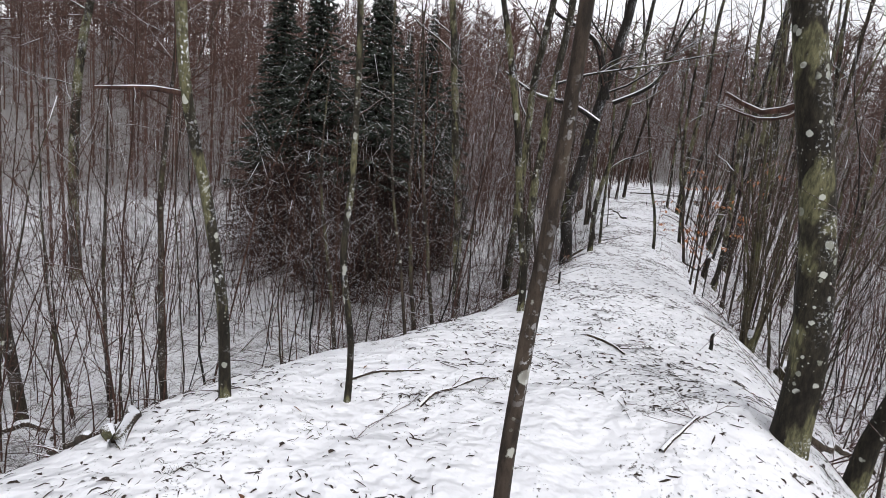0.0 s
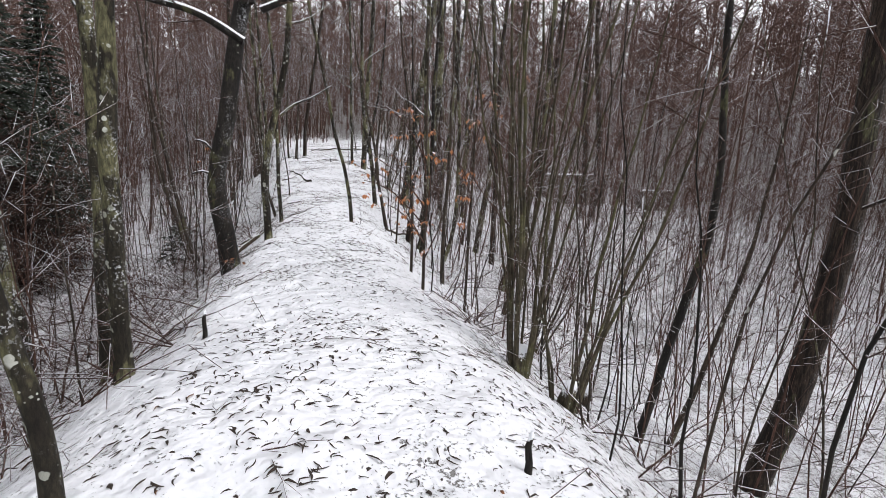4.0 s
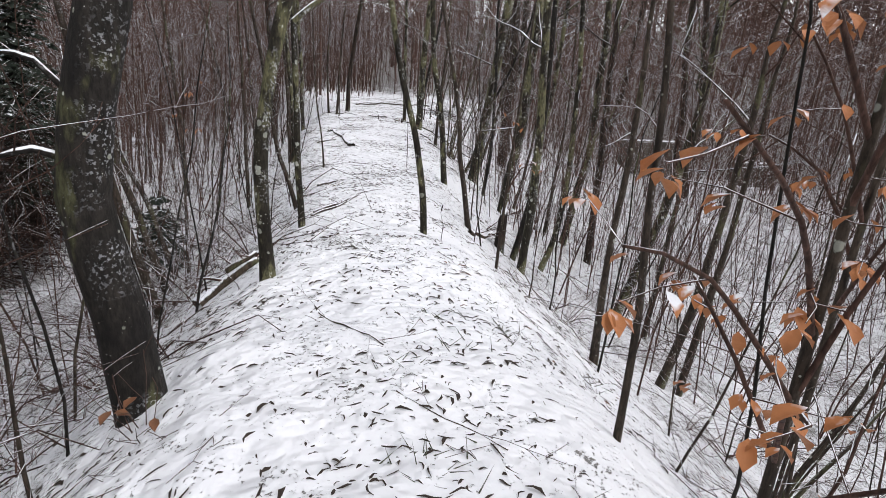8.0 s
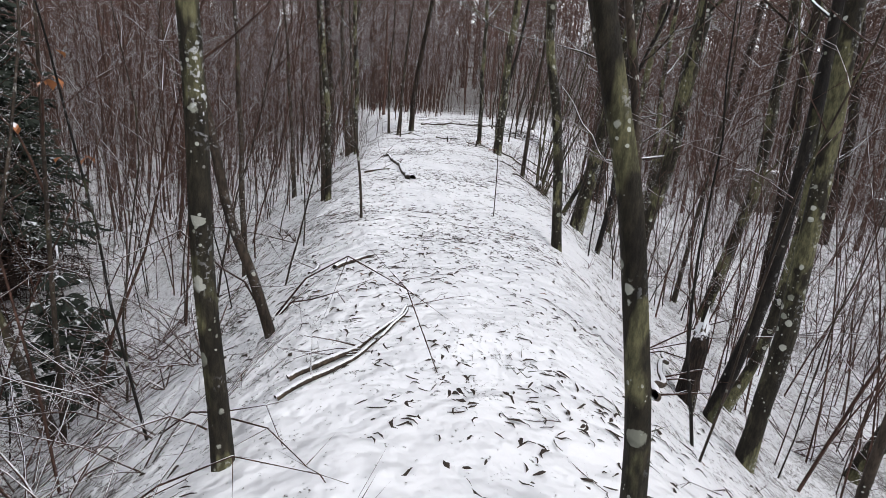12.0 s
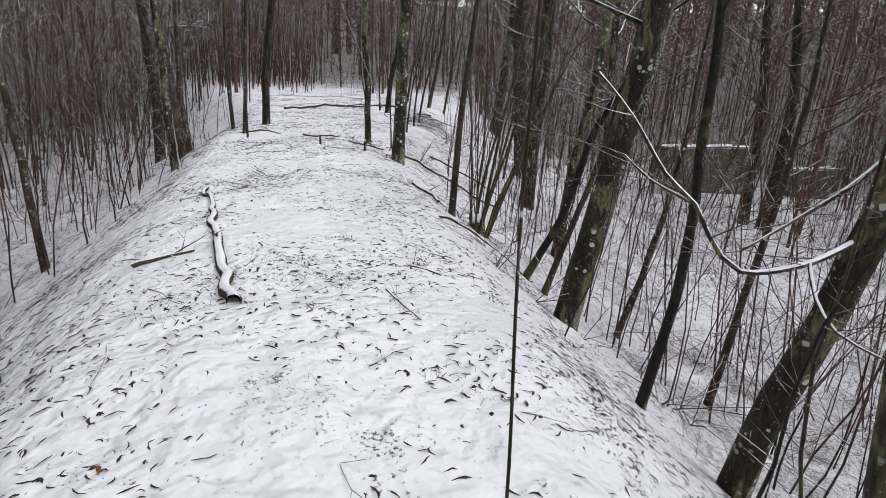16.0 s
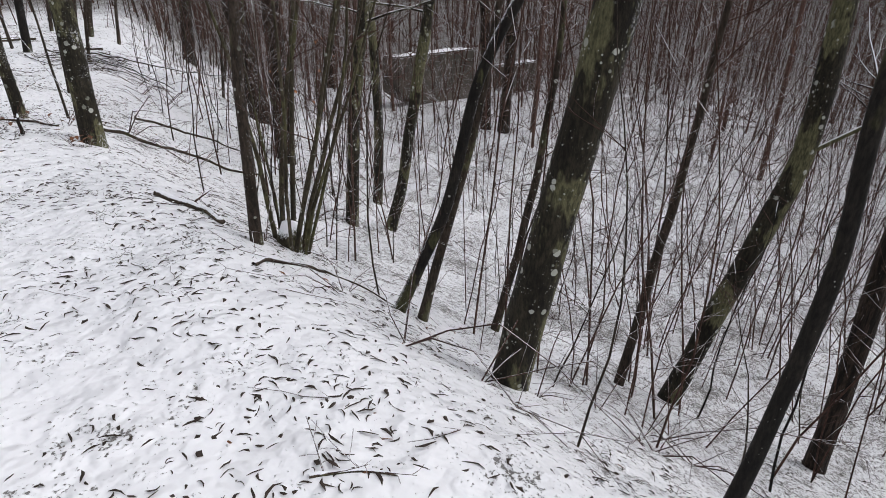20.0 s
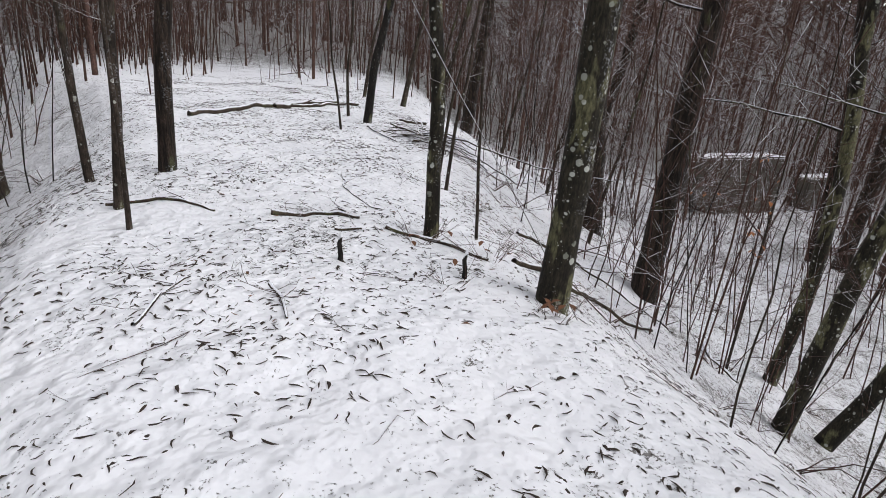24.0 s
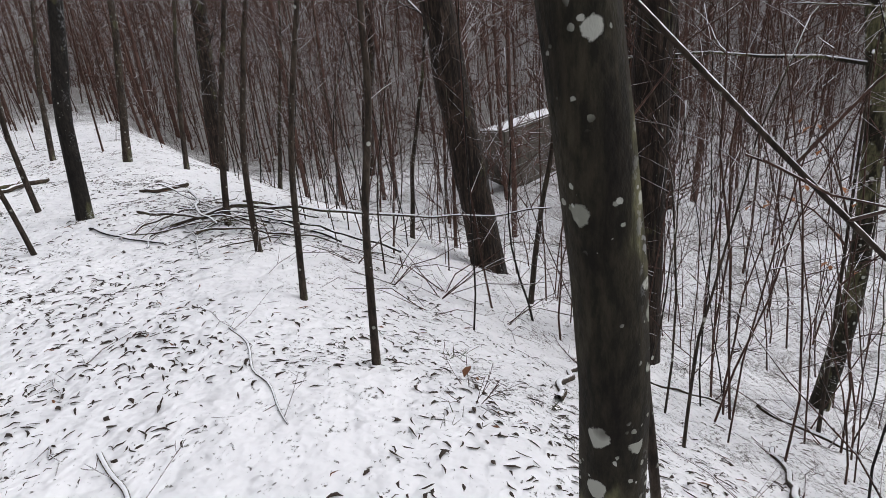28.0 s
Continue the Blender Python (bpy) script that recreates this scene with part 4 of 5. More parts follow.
# the branch fallen across the saplings at the far end, with brush under it
_x, _y, _z = 13.30, 31.30, gz(13.30, 31.30)
_lodged = empty("lodged_branch", _x, _y, _z, "long bare branch lodged across the saplings above a brush heap", "fallen branch", "fallen wood")
_line = spline([Vector((a - _x, b - _y, c - _z)) for a, b, c in ((_x, _y, _z - 0.03), (13.70, 30.65, 0.46), (13.93, 29.86, 0.36), (14.20, 29.17, 0.22), (14.49, 28.39, 0.12), (14.74, 27.73, 0.13))], 0.09)
_line = [p + Vector((0, 0, 0.03 * noise.noise((k * 0.3, 2.0, 5.0)))) for k, p in enumerate(_line)]
_s = Soup()
_s.tube(_line, [0.022 - 0.014 * k / len(_line) for k in range(len(_line))], 8)
_wood = part("wood", _s, THIN, _lodged)
_s = Soup()
_s.tube([p + Vector((0, 0, 0.016 - 0.009 * k / len(_line))) for k, p in enumerate(_line)][2:-1], [(0.012 - 0.007 * k / len(_line)) * max(0.2, 0.8 + noise.noise((k * 0.4, 7.0, 1.0))) for k in range(len(_line))][2:-1], 6)
part("snow_cover", _s, SNOWCAP, _wood, "line of fresh snow")
for _k in range(9):
    _s = Soup()
    _a = 0.9 * _k
    grow(_s, random.Random(_k), _line[3 + 3 * _k], Vector((math.cos(_a), math.sin(_a), 0.3)), 0.5, 0.005, 1, 5.0, 0.2, 0.0)
    part("twig", _s, TWIG, _wood)
_hrng = random.Random(77)
for _k in range(26):
    _a, _lng = _hrng.uniform(0, 6.283), _hrng.uniform(0.35, 0.9)
    _hx, _hy = 13.75 + _hrng.gauss(0, 0.28), 30.85 + _hrng.gauss(0, 0.35)
    _r = lying("fallen_branch", _hrng.uniform(0.007, 0.018), [(_hx - _lng * math.cos(_a), _hy - _lng * math.sin(_a)), (_hx + _hrng.uniform(-0.1, 0.1), _hy + _hrng.uniform(-0.1, 0.1)), (_hx + _lng * math.cos(_a), _hy + _lng * math.sin(_a))], "brushwood stick in a snowy heap", "fallen branch", "brushwood heap", DARK if _k % 2 else DEAD, 3)
    _r.location.z += 0.012 * _k * _hrng.random()


# ---- tufts of shoots and brown leaves at the feet of two beeches ----
def shoots(x, y, count, leaves, seed):
    rng = random.Random(seed)
    root = empty("shoot_tuft", x, y, gz(x, y), "tuft of bare shoots with a few brown leaves in the snow", "shoots", "shoot tufts")
    for k in range(count):
        a = rng.uniform(0, 6.283)
        s = Soup()
        grow(s, rng, Vector((0.07 * math.cos(a), 0.07 * math.sin(a), -0.02)), Vector((math.cos(a), math.sin(a), rng.uniform(0.4, 1.8))), rng.uniform(0.12, 0.34), 0.003, 1, 9.0, 0.2, 0.02)
        part("shoot", s, TWIG, root)
    for k in range(leaves):
        s = Soup()
        leaf_into(s, rng, Vector((rng.gauss(0, 0.09), rng.gauss(0, 0.09), rng.uniform(0.03, 0.14))), 0.07, 0.3)
        part("leaf", s, BROWNLEAF, root, "brown withered leaf")


# ---- withered leaves still hanging on young beeches ----
def leaf_into(soup, rng, p, size, droop=0.7):
    """One curled leaf hanging from p."""
    b = len(soup.v)
    a = rng.uniform(0, 6.283)
    d = Vector((math.cos(a), math.sin(a), -droop * rng.uniform(0.6, 1.6))).normalized()
    s = d.cross(Vector((0, 0, 1))).normalized() * size * 0.28
    up = s.cross(d).normalized() * size * 0.10
    soup.v += [p, p + d * size * 0.3 + s * 0.85 + up, p + d * size * 0.35, p + d * size * 0.3 - s * 0.85 + up, p + d * size * 0.68 + s + up * 1.5, p + d * size * 0.7 - up * 0.5, p + d * size * 0.68 - s + up * 1.5, p + d * size - up * 1.5]
    soup.f += [(b, b + 1, b + 2), (b, b + 2, b + 3), (b + 1, b + 4, b + 5, b + 2), (b + 2, b + 5, b + 6, b + 3), (b + 4, b + 7, b + 5), (b + 5, b + 7, b + 6)]


def leafy(x, y, h, arms, leaves, size, label, lean=(0, 0)):
    rng = random.Random(int(x * 57 + y * 13))
    root = empty("leafy_beech_sapling", x, y, gz(x, y), label, "beech sapling", "saplings with withered leaves")
    stem = spline([Vector((0, 0, -0.05)), Vector((lean[0] * 0.3, lean[1] * 0.3, h * 0.4)), Vector((lean[0], lean[1], h))], 0.15)
    s = Soup()
    s.tube(stem, [0.016 * (1 - 0.8 * k / len(stem)) + 0.003 for k in range(len(stem))], 7)
    part("stem", s, THIN, root)
    for ax, ay, az, az2 in arms:
        i = min(range(len(stem)), key=lambda j: abs(stem[j].z - az))
        end = Vector((ax, ay, az2))
        pts = spline([stem[i], stem[i].lerp(end, 0.5) + Vector((0, 0, 0.10)) + stray(rng, 0.05), end], 0.12)
        s = Soup()
        s.tube(pts, [0.008 * (1 - 0.8 * k / len(pts)) + 0.0015 for k in range(len(pts))], 5)
        sub = []
        for k in range(2, len(pts), 2):
            a = rng.uniform(0, 6.283)
            tip = pts[k] + Vector((math.cos(a), math.sin(a), rng.uniform(-0.3, 0.2))) * rng.uniform(0.12, 0.32)
            s.tube([pts[k], pts[k].lerp(tip, 0.5) + stray(rng, 0.02), tip], [0.003, 0.0022, 0.0015], 3, False)
            sub += [pts[k], pts[k].lerp(tip, 0.5), tip, tip]
        br = part("branch", s, TWIG, root)
        for k in range(leaves):
            lf = Soup()
            q = sub[rng.randrange(len(sub))] + stray(rng, 0.02)
            leaf_into(lf, rng, q, size * rng.uniform(0.6, 1.15))
            part("leaf", lf, ORANGE, br)
    return root


leafy(3.95, 8.55, 2.8, ((-0.72, 0.0, 0.7, 1.20), (-0.30, 0.15, 0.5, 1.05), (-0.62, -0.35, 0.5, 1.00), (-0.75, -0.18, 1.0, 1.48), (-0.36, -0.42, 1.2, 1.85), (-0.20, -0.65, 0.4, 0.85), (-0.15, -0.30, 0.8, 1.30), (-0.45, 0.20, 1.4, 1.95)), 17, 0.060, "young beech with hanging orange withered leaves dusted with snow", (-0.12, -0.10))
leafy(4.75, 8.9, 3.6, ((-0.06, -0.43, 2.1, 2.6), (-0.10, 0.34, 1.4, 1.86), (-0.55, 0.0, 1.6, 2.2), (0.45, 0.2, 1.9, 2.5), (-0.40, -0.35, 1.2, 1.7), (0.2, -0.5, 2.4, 2.9)), 19, 0.060, "young beech with hanging orange withered leaves on the bank", (-0.05, -0.1))
leafy(5.6, 12.6, 3.0, ((-0.3, -0.3, 1.3, 1.7), (0.3, -0.2, 0.9, 1.2)), 4, 0.07, "young beech with a few orange withered leaves", (0.1, -0.1))
leafy(14.2, 25.4, 3.2, ((-0.4, 0.6, 1.8, 2.3), (0.4, 0.3, 2.0, 2.7), (-0.6, -0.2, 1.4, 2.0)), 7, 0.08, "young beech with a few brown withered leaves on the bank", (0.1, 0.0))
leafy(2.6, 15.4, 3.0, ((0.1, -0.3, 2.0, 2.5), (-0.3, 0.2, 1.6, 2.2)), 5, 0.08, "young beech with a few brown withered leaves in the hollow", (0.1, 0.0))


shoots(10.14, 26.87, 16, 4, 60)
shoots(10.12, 25.41, 14, 9, 61)
shoots(10.44, 26.32, 14, 3, 62)
shoots(11.67, 27.69, 10, 2, 63)
shoots(9.76, 26.06, 8, 1, 64)
shoots(2.31, 10.07, 9, 5, 65)


# ---- saplings: the nearest each a thing ----
def sapling(rng, h, r, lean, boughs):
    """Stem and boughs of one sapling, as meshes."""
    pts, q = [Vector((0, 0, -0.08))], Vector((0, 0, -0.08))
    d = Vector((lean[0], lean[1], 1)).normalized()
    for k in range(9):
        d = (d + stray(rng, 0.16) + Vector((0, 0, 0.06))).normalized()
        q = q + d * h / 9
        pts.append(q.copy())
    s = Soup()
    s.tube(pts, [max(0.003, r * (1 - 0.09 * k)) for k in range(10)], 6)
    out = []
    for k in range(boughs):
        i = rng.randrange(2, 9)
        a = rng.uniform(0, 6.283)
        b = Soup()
        grow(b, rng, pts[i].lerp(pts[i + 1], rng.random()), Vector((math.cos(a), math.sin(a), rng.uniform(0.35, 0.9))), rng.uniform(0.35, 1.0), max(0.003, r * 0.32), 1, 5.0, 0.2, 0.04, 0.0014)
        out.append(b)
    return s, out


def free(x, y, gap):
    """Whether a place lies off the path and off the trees."""
    return all((x - a) ** 2 + (y - b) ** 2 > (gap + c) ** 2 for a, b, c in TREES)


_rng = random.Random(11)
MODELS = []
for _k in range(14):
    _h, _r = _rng.uniform(1.8, 4.6), _rng.uniform(0.006, 0.014)
    _stem, _boughs = sapling(_rng, _h, _r, (_rng.uniform(-0.12, 0.2), _rng.uniform(-0.15, 0.1)), 8)
    _me, _bs = _stem.data("stem", THIN if _k % 3 else DARK), [b.data("bough", TWIG) for b in _boughs]
    MODELS.append((_me, _bs))
_made = 0
_firsts = {}
while _made < 250:
    _s, _side = _rng.uniform(15.5, 52.0), _rng.choice((-1, 1))
    _cxx, _cyy = np.interp(_s, np.concatenate([[0], np.cumsum(np.hypot(np.diff(_cx), np.diff(_cy)))]), _cx), np.interp(_s, np.concatenate([[0], np.cumsum(np.hypot(np.diff(_cx), np.diff(_cy)))]), _cy)
    _wl, _wr = np.interp(_s, _w[:, 0], _w[:, 1]), np.interp(_s, _w[:, 0], _w[:, 2])
    _off = (_wl if _side < 0 else _wr) + abs(_rng.gauss(0.15, 2.4)) + (0.45 if _side > 0 and _s > 33 else 0.1)
    _ang = math.atan2(7.0, 2.4) - math.pi / 2
    _x, _y = _cxx + _side * _off * math.cos(_ang), _cyy + _side * _off * math.sin(_ang)
    if not free(_x, _y, 0.22):
        continue
    TREES.append((_x, _y, 0.02))
    _m = _rng.randrange(len(MODELS))
    _pose = pose(_x, _y, gz(_x, _y), 0, 0, _rng.uniform(0, 360))
    if _m not in _firsts:
        _root = new("sapling", MODELS[_m][0])
        tagged(_root, "thin bare sapling with fine snow-lined twigs on the bank", "sapling", "saplings on the banks")
        for _b in MODELS[_m][1]:
            _o = new("bough", _b)
            _o.parent = _root
        _root.matrix_basis = _pose
        _firsts[_m] = _root
    else:
        copy_thing(_firsts[_m], _pose)
    _made += 1


# ---- stuff: woods, brush, leaves, grass ----
def bearing(rng):
    """A way out from the ridge: mostly towards the north and east, now and then elsewhere."""
    return radians(rng.uniform(-42, 150)) if rng.random() < 0.9 else rng.uniform(0, 6.283)


def arrays(soup):
    v = np.array([tuple(p) for p in soup.v])
    tri = []
    for f in soup.f:
        for k in range(1, len(f) - 1):
            tri.append((f[0], f[k], f[k + 1]))
    return v, np.array(tri)


def scattered(name, models, places, mat, label, category, kind="stuff", smooth=True):
    """One mesh of many copies: places are (x, y, z, turn, size, tilt x, tilt y, model)."""
    vs_, fs_, base = [], [], 0
    for x, y, z, turn, size, tx, ty, k in places:
        v, f = models[k]
        c, s = math.cos(turn), math.sin(turn)
        p = v * size
        q = np.stack([p[:, 0] * c - p[:, 1] * s + p[:, 2] * tx + x, p[:, 0] * s + p[:, 1] * c + p[:, 2] * ty + y, p[:, 2] + z], 1)
        vs_.append(q)
        fs_.append(f + base)
        base += len(v)
    v, f = np.concatenate(vs_), np.concatenate(fs_)
    me = bpy.data.meshes.new(name)
    me.vertices.add(len(v))
    me.vertices.foreach_set("co", v.ravel())
    me.loops.add(f.size)
    me.loops.foreach_set("vertex_index", f.ravel().astype(np.int32))
    me.polygons.add(len(f))
    me.polygons.foreach_set("loop_start", np.arange(0, f.size, 3, dtype=np.int32))
    me.polygons.foreach_set("loop_total", np.full(len(f), 3, dtype=np.int32))
    if smooth:
        me.polygons.foreach_set("use_smooth", np.ones(len(f), bool))
    me.materials.append(mat)
    me.update(calc_edges=True)
    me.validate()
    return tagged(new(name, me), label, category, kind=kind)


# thicket of thin stems filling both hollows
def thicket_model(rng):
    s = Soup()
    h, r = rng.uniform(2.2, 5.6), rng.uniform(0.006, 0.015)
    pts, q, d = [Vector((0, 0, -0.15))], Vector((0, 0, -0.15)), Vector((rng.uniform(-0.1, 0.1), rng.uniform(-0.1, 0.1), 1)).normalized()
    for k in range(6):
        d = (d + stray(rng, 0.17) + Vector((0, 0, 0.06))).normalized()
        q = q + d * h / 6
        pts.append(q.copy())
    s.tube(pts, [max(0.004, r * (1 - 0.13 * k)) for k in range(7)], 3, False)
    for k in range(8):
        i = rng.randrange(1, 6)
        o = pts[i].lerp(pts[i + 1], rng.random())
        a = rng.uniform(0, 6.283)
        e = o + Vector((math.cos(a), math.sin(a), rng.uniform(0.3, 1.0))).normalized() * rng.uniform(0.4, 1.25)
        mid = o.lerp(e, 0.5) + stray(rng, 0.05)
        s.blade(o, mid, 0.0055)
        s.blade(mid - (e - mid) * 0.08, e, 0.0042)
        for j in range(3):
            c = o.lerp(e, rng.uniform(0.2, 1.0))
            s.blade(c, c + ((e - o).normalized() + stray(rng, 0.9)).normalized() * rng.uniform(0.15, 0.5), 0.003)
    return arrays(s)


_rng = random.Random(5)
_models = [thicket_model(_rng) for _ in range(16)]
_xs, _ys = [], []
while len(_xs) < 3900:
    _a, _d = (_rng.uniform(0, 6.283), 15 * math.sqrt(_rng.random())) if len(_xs) % 5 == 0 else (bearing(_rng), 46 * math.sqrt(_rng.random()))
    _xs.append(6.5 + _d * math.cos(_a))
    _ys.append(17 + 1.15 * _d * math.sin(_a))
while len(_xs) < 4400:
    _k = _rng.randrange(2, len(CREST) - 3)
    _f, _o = _rng.random(), _rng.choice((-1, 1, 1)) * _rng.uniform(1.6, 11.0)
    _xs.append(_cx[_k] + _f * (_cx[_k + 1] - _cx[_k]) + 0.94 * _o)
    _ys.append(_cy[_k] + _f * (_cy[_k + 1] - _cy[_k]) - 0.33 * _o)
for _k in range(640):
    _xs.append(_rng.uniform(-14, -2))
    _ys.append(_rng.uniform(3, 20))
for _k in range(900):
    _xs.append(_rng.uniform(10, 34))
    _ys.append(_rng.uniform(9, 28))
_xs, _ys = np.array(_xs), np.array(_ys)
_sa, _la = along_crest(_xs, _ys)
_hw = np.where(_la < 0, np.interp(_sa, _w[:, 0], _w[:, 1]), np.interp(_sa, _w[:, 0], _w[:, 2]))
_keep = ((np.abs(_la) > _hw + np.where(_la > 0, 1.2, 0.8)) | ((_sa > 56) & (np.arange(len(_xs)) % 5 < 3))) & (np.array([noise.noise((a * 0.16, b * 0.16, 4.0)) for a, b in zip(_xs, _ys)]) > -0.32)
_keep &= ~((np.hypot(_xs - 18, _ys - 28) < 15) & (np.arange(len(_xs)) % 5 > 2))
_keep &= ~((_xs > 2) & (_xs < 20) & (_ys > -4) & (_ys < 15) & (np.arange(len(_xs)) % 5 > 2))
_keep &= np.array([free(a, b, 0.12) for a, b in zip(_xs, _ys)])
_xs, _ys = _xs[_keep], _ys[_keep]
_zs = ground_z(_xs, _ys)
scattered("thicket", _models, [(x, y, z, _rng.uniform(0, 6.283), _rng.uniform(0.6, 1.15), _rng.uniform(-0.05, 0.12), _rng.uniform(-0.1, 0.06), _rng.randrange(16)) for x, y, z in zip(_xs, _ys, _zs)], TWIG, "dense leafless thicket of thin stems standing in snow", "thicket")


# tall woods round about
def wood_model(rng):
    s = Soup()
    h, r = rng.uniform(9, 16), 0.028 + 0.085 * rng.random() ** 2
    lean = (rng.uniform(-0.5, 0.5), rng.uniform(-0.5, 0.5))
    pts = [Vector((lean[0] * t * t + rng.uniform(-0.1, 0.1), lean[1] * t * t, h * t - 0.2)) for t in (0, 0.15, 0.35, 0.55, 0.75, 1.0)]
    s.tube(pts, [r * f for f in (1.15, 0.95, 0.8, 0.6, 0.35, 0.08)], 6, False)
    for k in range(26):
        t = rng.uniform(0.06, 1.0)
        i = min(4, max(j for j in range(5) if (0, 0.15, 0.35, 0.55, 0.75)[j] <= t))
        o = pts[i].lerp(pts[i + 1], rng.random())
        a = rng.uniform(0, 6.283)
        lng = (2.6 if t > 0.4 else 1.8) * rng.uniform(0.5, 1.1)
        e = o + Vector((math.cos(a), math.sin(a), rng.uniform(0.2, 1.0))).normalized() * lng
        mid = o.lerp(e, 0.5) + stray(rng, 0.12)
        s.blade(o, mid, 0.027)
        s.blade(mid - (e - mid) * 0.1, e, 0.022)
        for j in range(3):
            c = o.lerp(e, rng.uniform(0.2, 1.0))
            s.blade(c, c + ((e - o).normalized() * 0.8 + stray(rng, 1.0)).normalized() * rng.uniform(0.6, 1.8), 0.020)
    return arrays(s)


_models = [wood_model(_rng) for _ in range(10)]
_places = []
while len(_places) < 1150:
    _a, _d = bearing(_rng), _rng.uniform(17, 85)
    _x, _y = 6.5 + _d * math.cos(_a), 17 + 1.1 * _d * math.sin(_a)
    _sa1, _la1 = along_crest(np.array([_x]), np.array([_y]))
    if abs(_la1[0]) < 5 and _sa1[0] < 57:
        continue
    if math.hypot(_x - 19, _y - 28) < 19 and _rng.random() < 0.75:
        continue
    _places.append((_x, _y, float(bare_ground(np.array([_x]), np.array([_y]))[0]), _rng.uniform(0, 6.283), _rng.uniform(0.7, 1.15), 0, 0, _rng.randrange(10)))
scattered("far_woods", _models, _places, WOODS, "leafless brown woods on the far side of the hollows", "woods")


# slender young trees with fine twigs, round the hollows and over the far end of the ridge
def pole_model(rng):
    s = Soup()
    h, r = rng.uniform(6.0, 11.0), rng.uniform(0.016, 0.050)
    pts, q, d = [Vector((0, 0, -0.2))], Vector((0, 0, -0.2)), Vector((rng.uniform(-0.08, 0.08), rng.uniform(-0.08, 0.08), 1)).normalized()
    for k in range(8):
        d = (d + stray(rng, 0.09) + Vector((0, 0, 0.05))).normalized()
        q = q + d * h / 8
        pts.append(q.copy())
    s.tube(pts, [max(0.006, r * (1 - 0.105 * k)) for k in range(9)], 4, False)
    for k in range(17):
        i = min(7, int(rng.triangular(1, 8, 4)))
        o = pts[i].lerp(pts[i + 1], rng.random())
        a = rng.uniform(0, 6.283)
        out = Vector((math.cos(a), math.sin(a), rng.uniform(0.35, 1.3))).normalized()
        lng = rng.uniform(0.6, 2.0)
        mid = o + out * lng * 0.5 + stray(rng, 0.08)
        e = mid + (out + stray(rng, 0.25)).normalized() * lng * 0.5
        s.blade(o, mid + (mid - o) * 0.35, 0.0085)
        s.blade(mid, e, 0.0055)
        for j in range(4):
            c = o.lerp(mid, rng.random()) if j < 2 else mid.lerp(e, rng.random())
            s.blade(c, c + (out * 0.8 + stray(rng, 0.8)).normalized() * rng.uniform(0.25, 0.9), 0.0050)
    return arrays(s)


_models = [pole_model(_rng) for _ in range(16)]
_places = []
_xs, _ys = [], []
for _k in range(1700):
    _a, _d = bearing(_rng), 8 + 47 * _rng.random() ** 0.75
    _xs.append(8.5 + _d * math.cos(_a))
    _ys.append(20 + 1.15 * _d * math.sin(_a))
for _k in range(420):
    _xs.append(_rng.uniform(1, 19))
    _ys.append(_rng.uniform(37, 64))
_xs, _ys = np.array(_xs), np.array(_ys)
_sa, _la = along_crest(_xs, _ys)
_keep = np.where(_sa < 52, np.abs(_la) > 4.2, np.abs(_la) > 1.6) & (np.array([noise.noise((a * 0.12, b * 0.12, 14.0)) for a, b in zip(_xs, _ys)]) > -0.42)
_keep &= ~((np.hypot(_xs - 18, _ys - 28) < 15) & (np.arange(len(_xs)) % 6 > 0))
_keep &= ~((_xs > 2) & (_xs < 20) & (_ys > -4) & (_ys < 15) & (np.arange(len(_xs)) % 5 > 1))
_keep &= ~((_xs > -8) & (_xs < 1.5) & (_ys > 4) & (_ys < 26) & (np.arange(len(_xs)) % 3 > 0))
_keep &= np.array([free(a, b, 0.2) for a, b in zip(_xs, _ys)])
_xs, _ys = _xs[_keep], _ys[_keep]
_zs = ground_z(_xs, _ys)
scattered("young_woods", _models, [(x, y, z, _rng.uniform(0, 6.283), _rng.uniform(0.7, 1.1), _rng.uniform(-0.05, 0.10), _rng.uniform(-0.08, 0.05), _rng.randrange(16)) for x, y, z in zip(_xs, _ys, _zs)], TWIG, "slender leafless young trees with fine brown twigs, standing in snow", "woods")


# the hillside woods behind them
def hill_model(rng):
    s = Soup()
    h = rng.uniform(13, 21)
    s.tube([Vector((0, 0, -0.5)), Vector((rng.uniform(-0.3, 0.3), 0, h * 0.5)), Vector((rng.uniform(-0.8, 0.8), 0, h))], [0.2, 0.14, 0.03], 4, False)
    for k in range(48):
        o = Vector((0, 0, h * rng.uniform(0.12, 0.95)))
        a = rng.uniform(0, 6.283)
        e = o + Vector((math.cos(a), math.sin(a), rng.uniform(0.2, 1.1))).normalized() * rng.uniform(1.4, 4.0)
        s.blade(o, e, rng.uniform(0.08, 0.15))
        for j in range(1):
            c = o.lerp(e, rng.uniform(0.25, 0.9))
            s.blade(c, c + ((e - o).normalized() * 0.7 + stray(rng, 0.9)).normalized() * rng.uniform(1.2, 3.2), 0.085)
    return arrays(s)


def conifer_model(rng):
    s = Soup()
    h = rng.uniform(16, 23)
    s.tube([Vector((0, 0, -0.5)), Vector((0, 0, h))], [0.22, 0.03], 4, False)
    for k in range(150):
        f = rng.uniform(0.2, 1.0)
        a = rng.uniform(0, 6.283)
        o = Vector((0, 0, h * f))
        s.blade(o, o + Vector((math.cos(a), math.sin(a), -0.35)) * (3.1 * (1.04 - f) * rng.uniform(0.7, 1.1)), 0.16)
    return arrays(s)


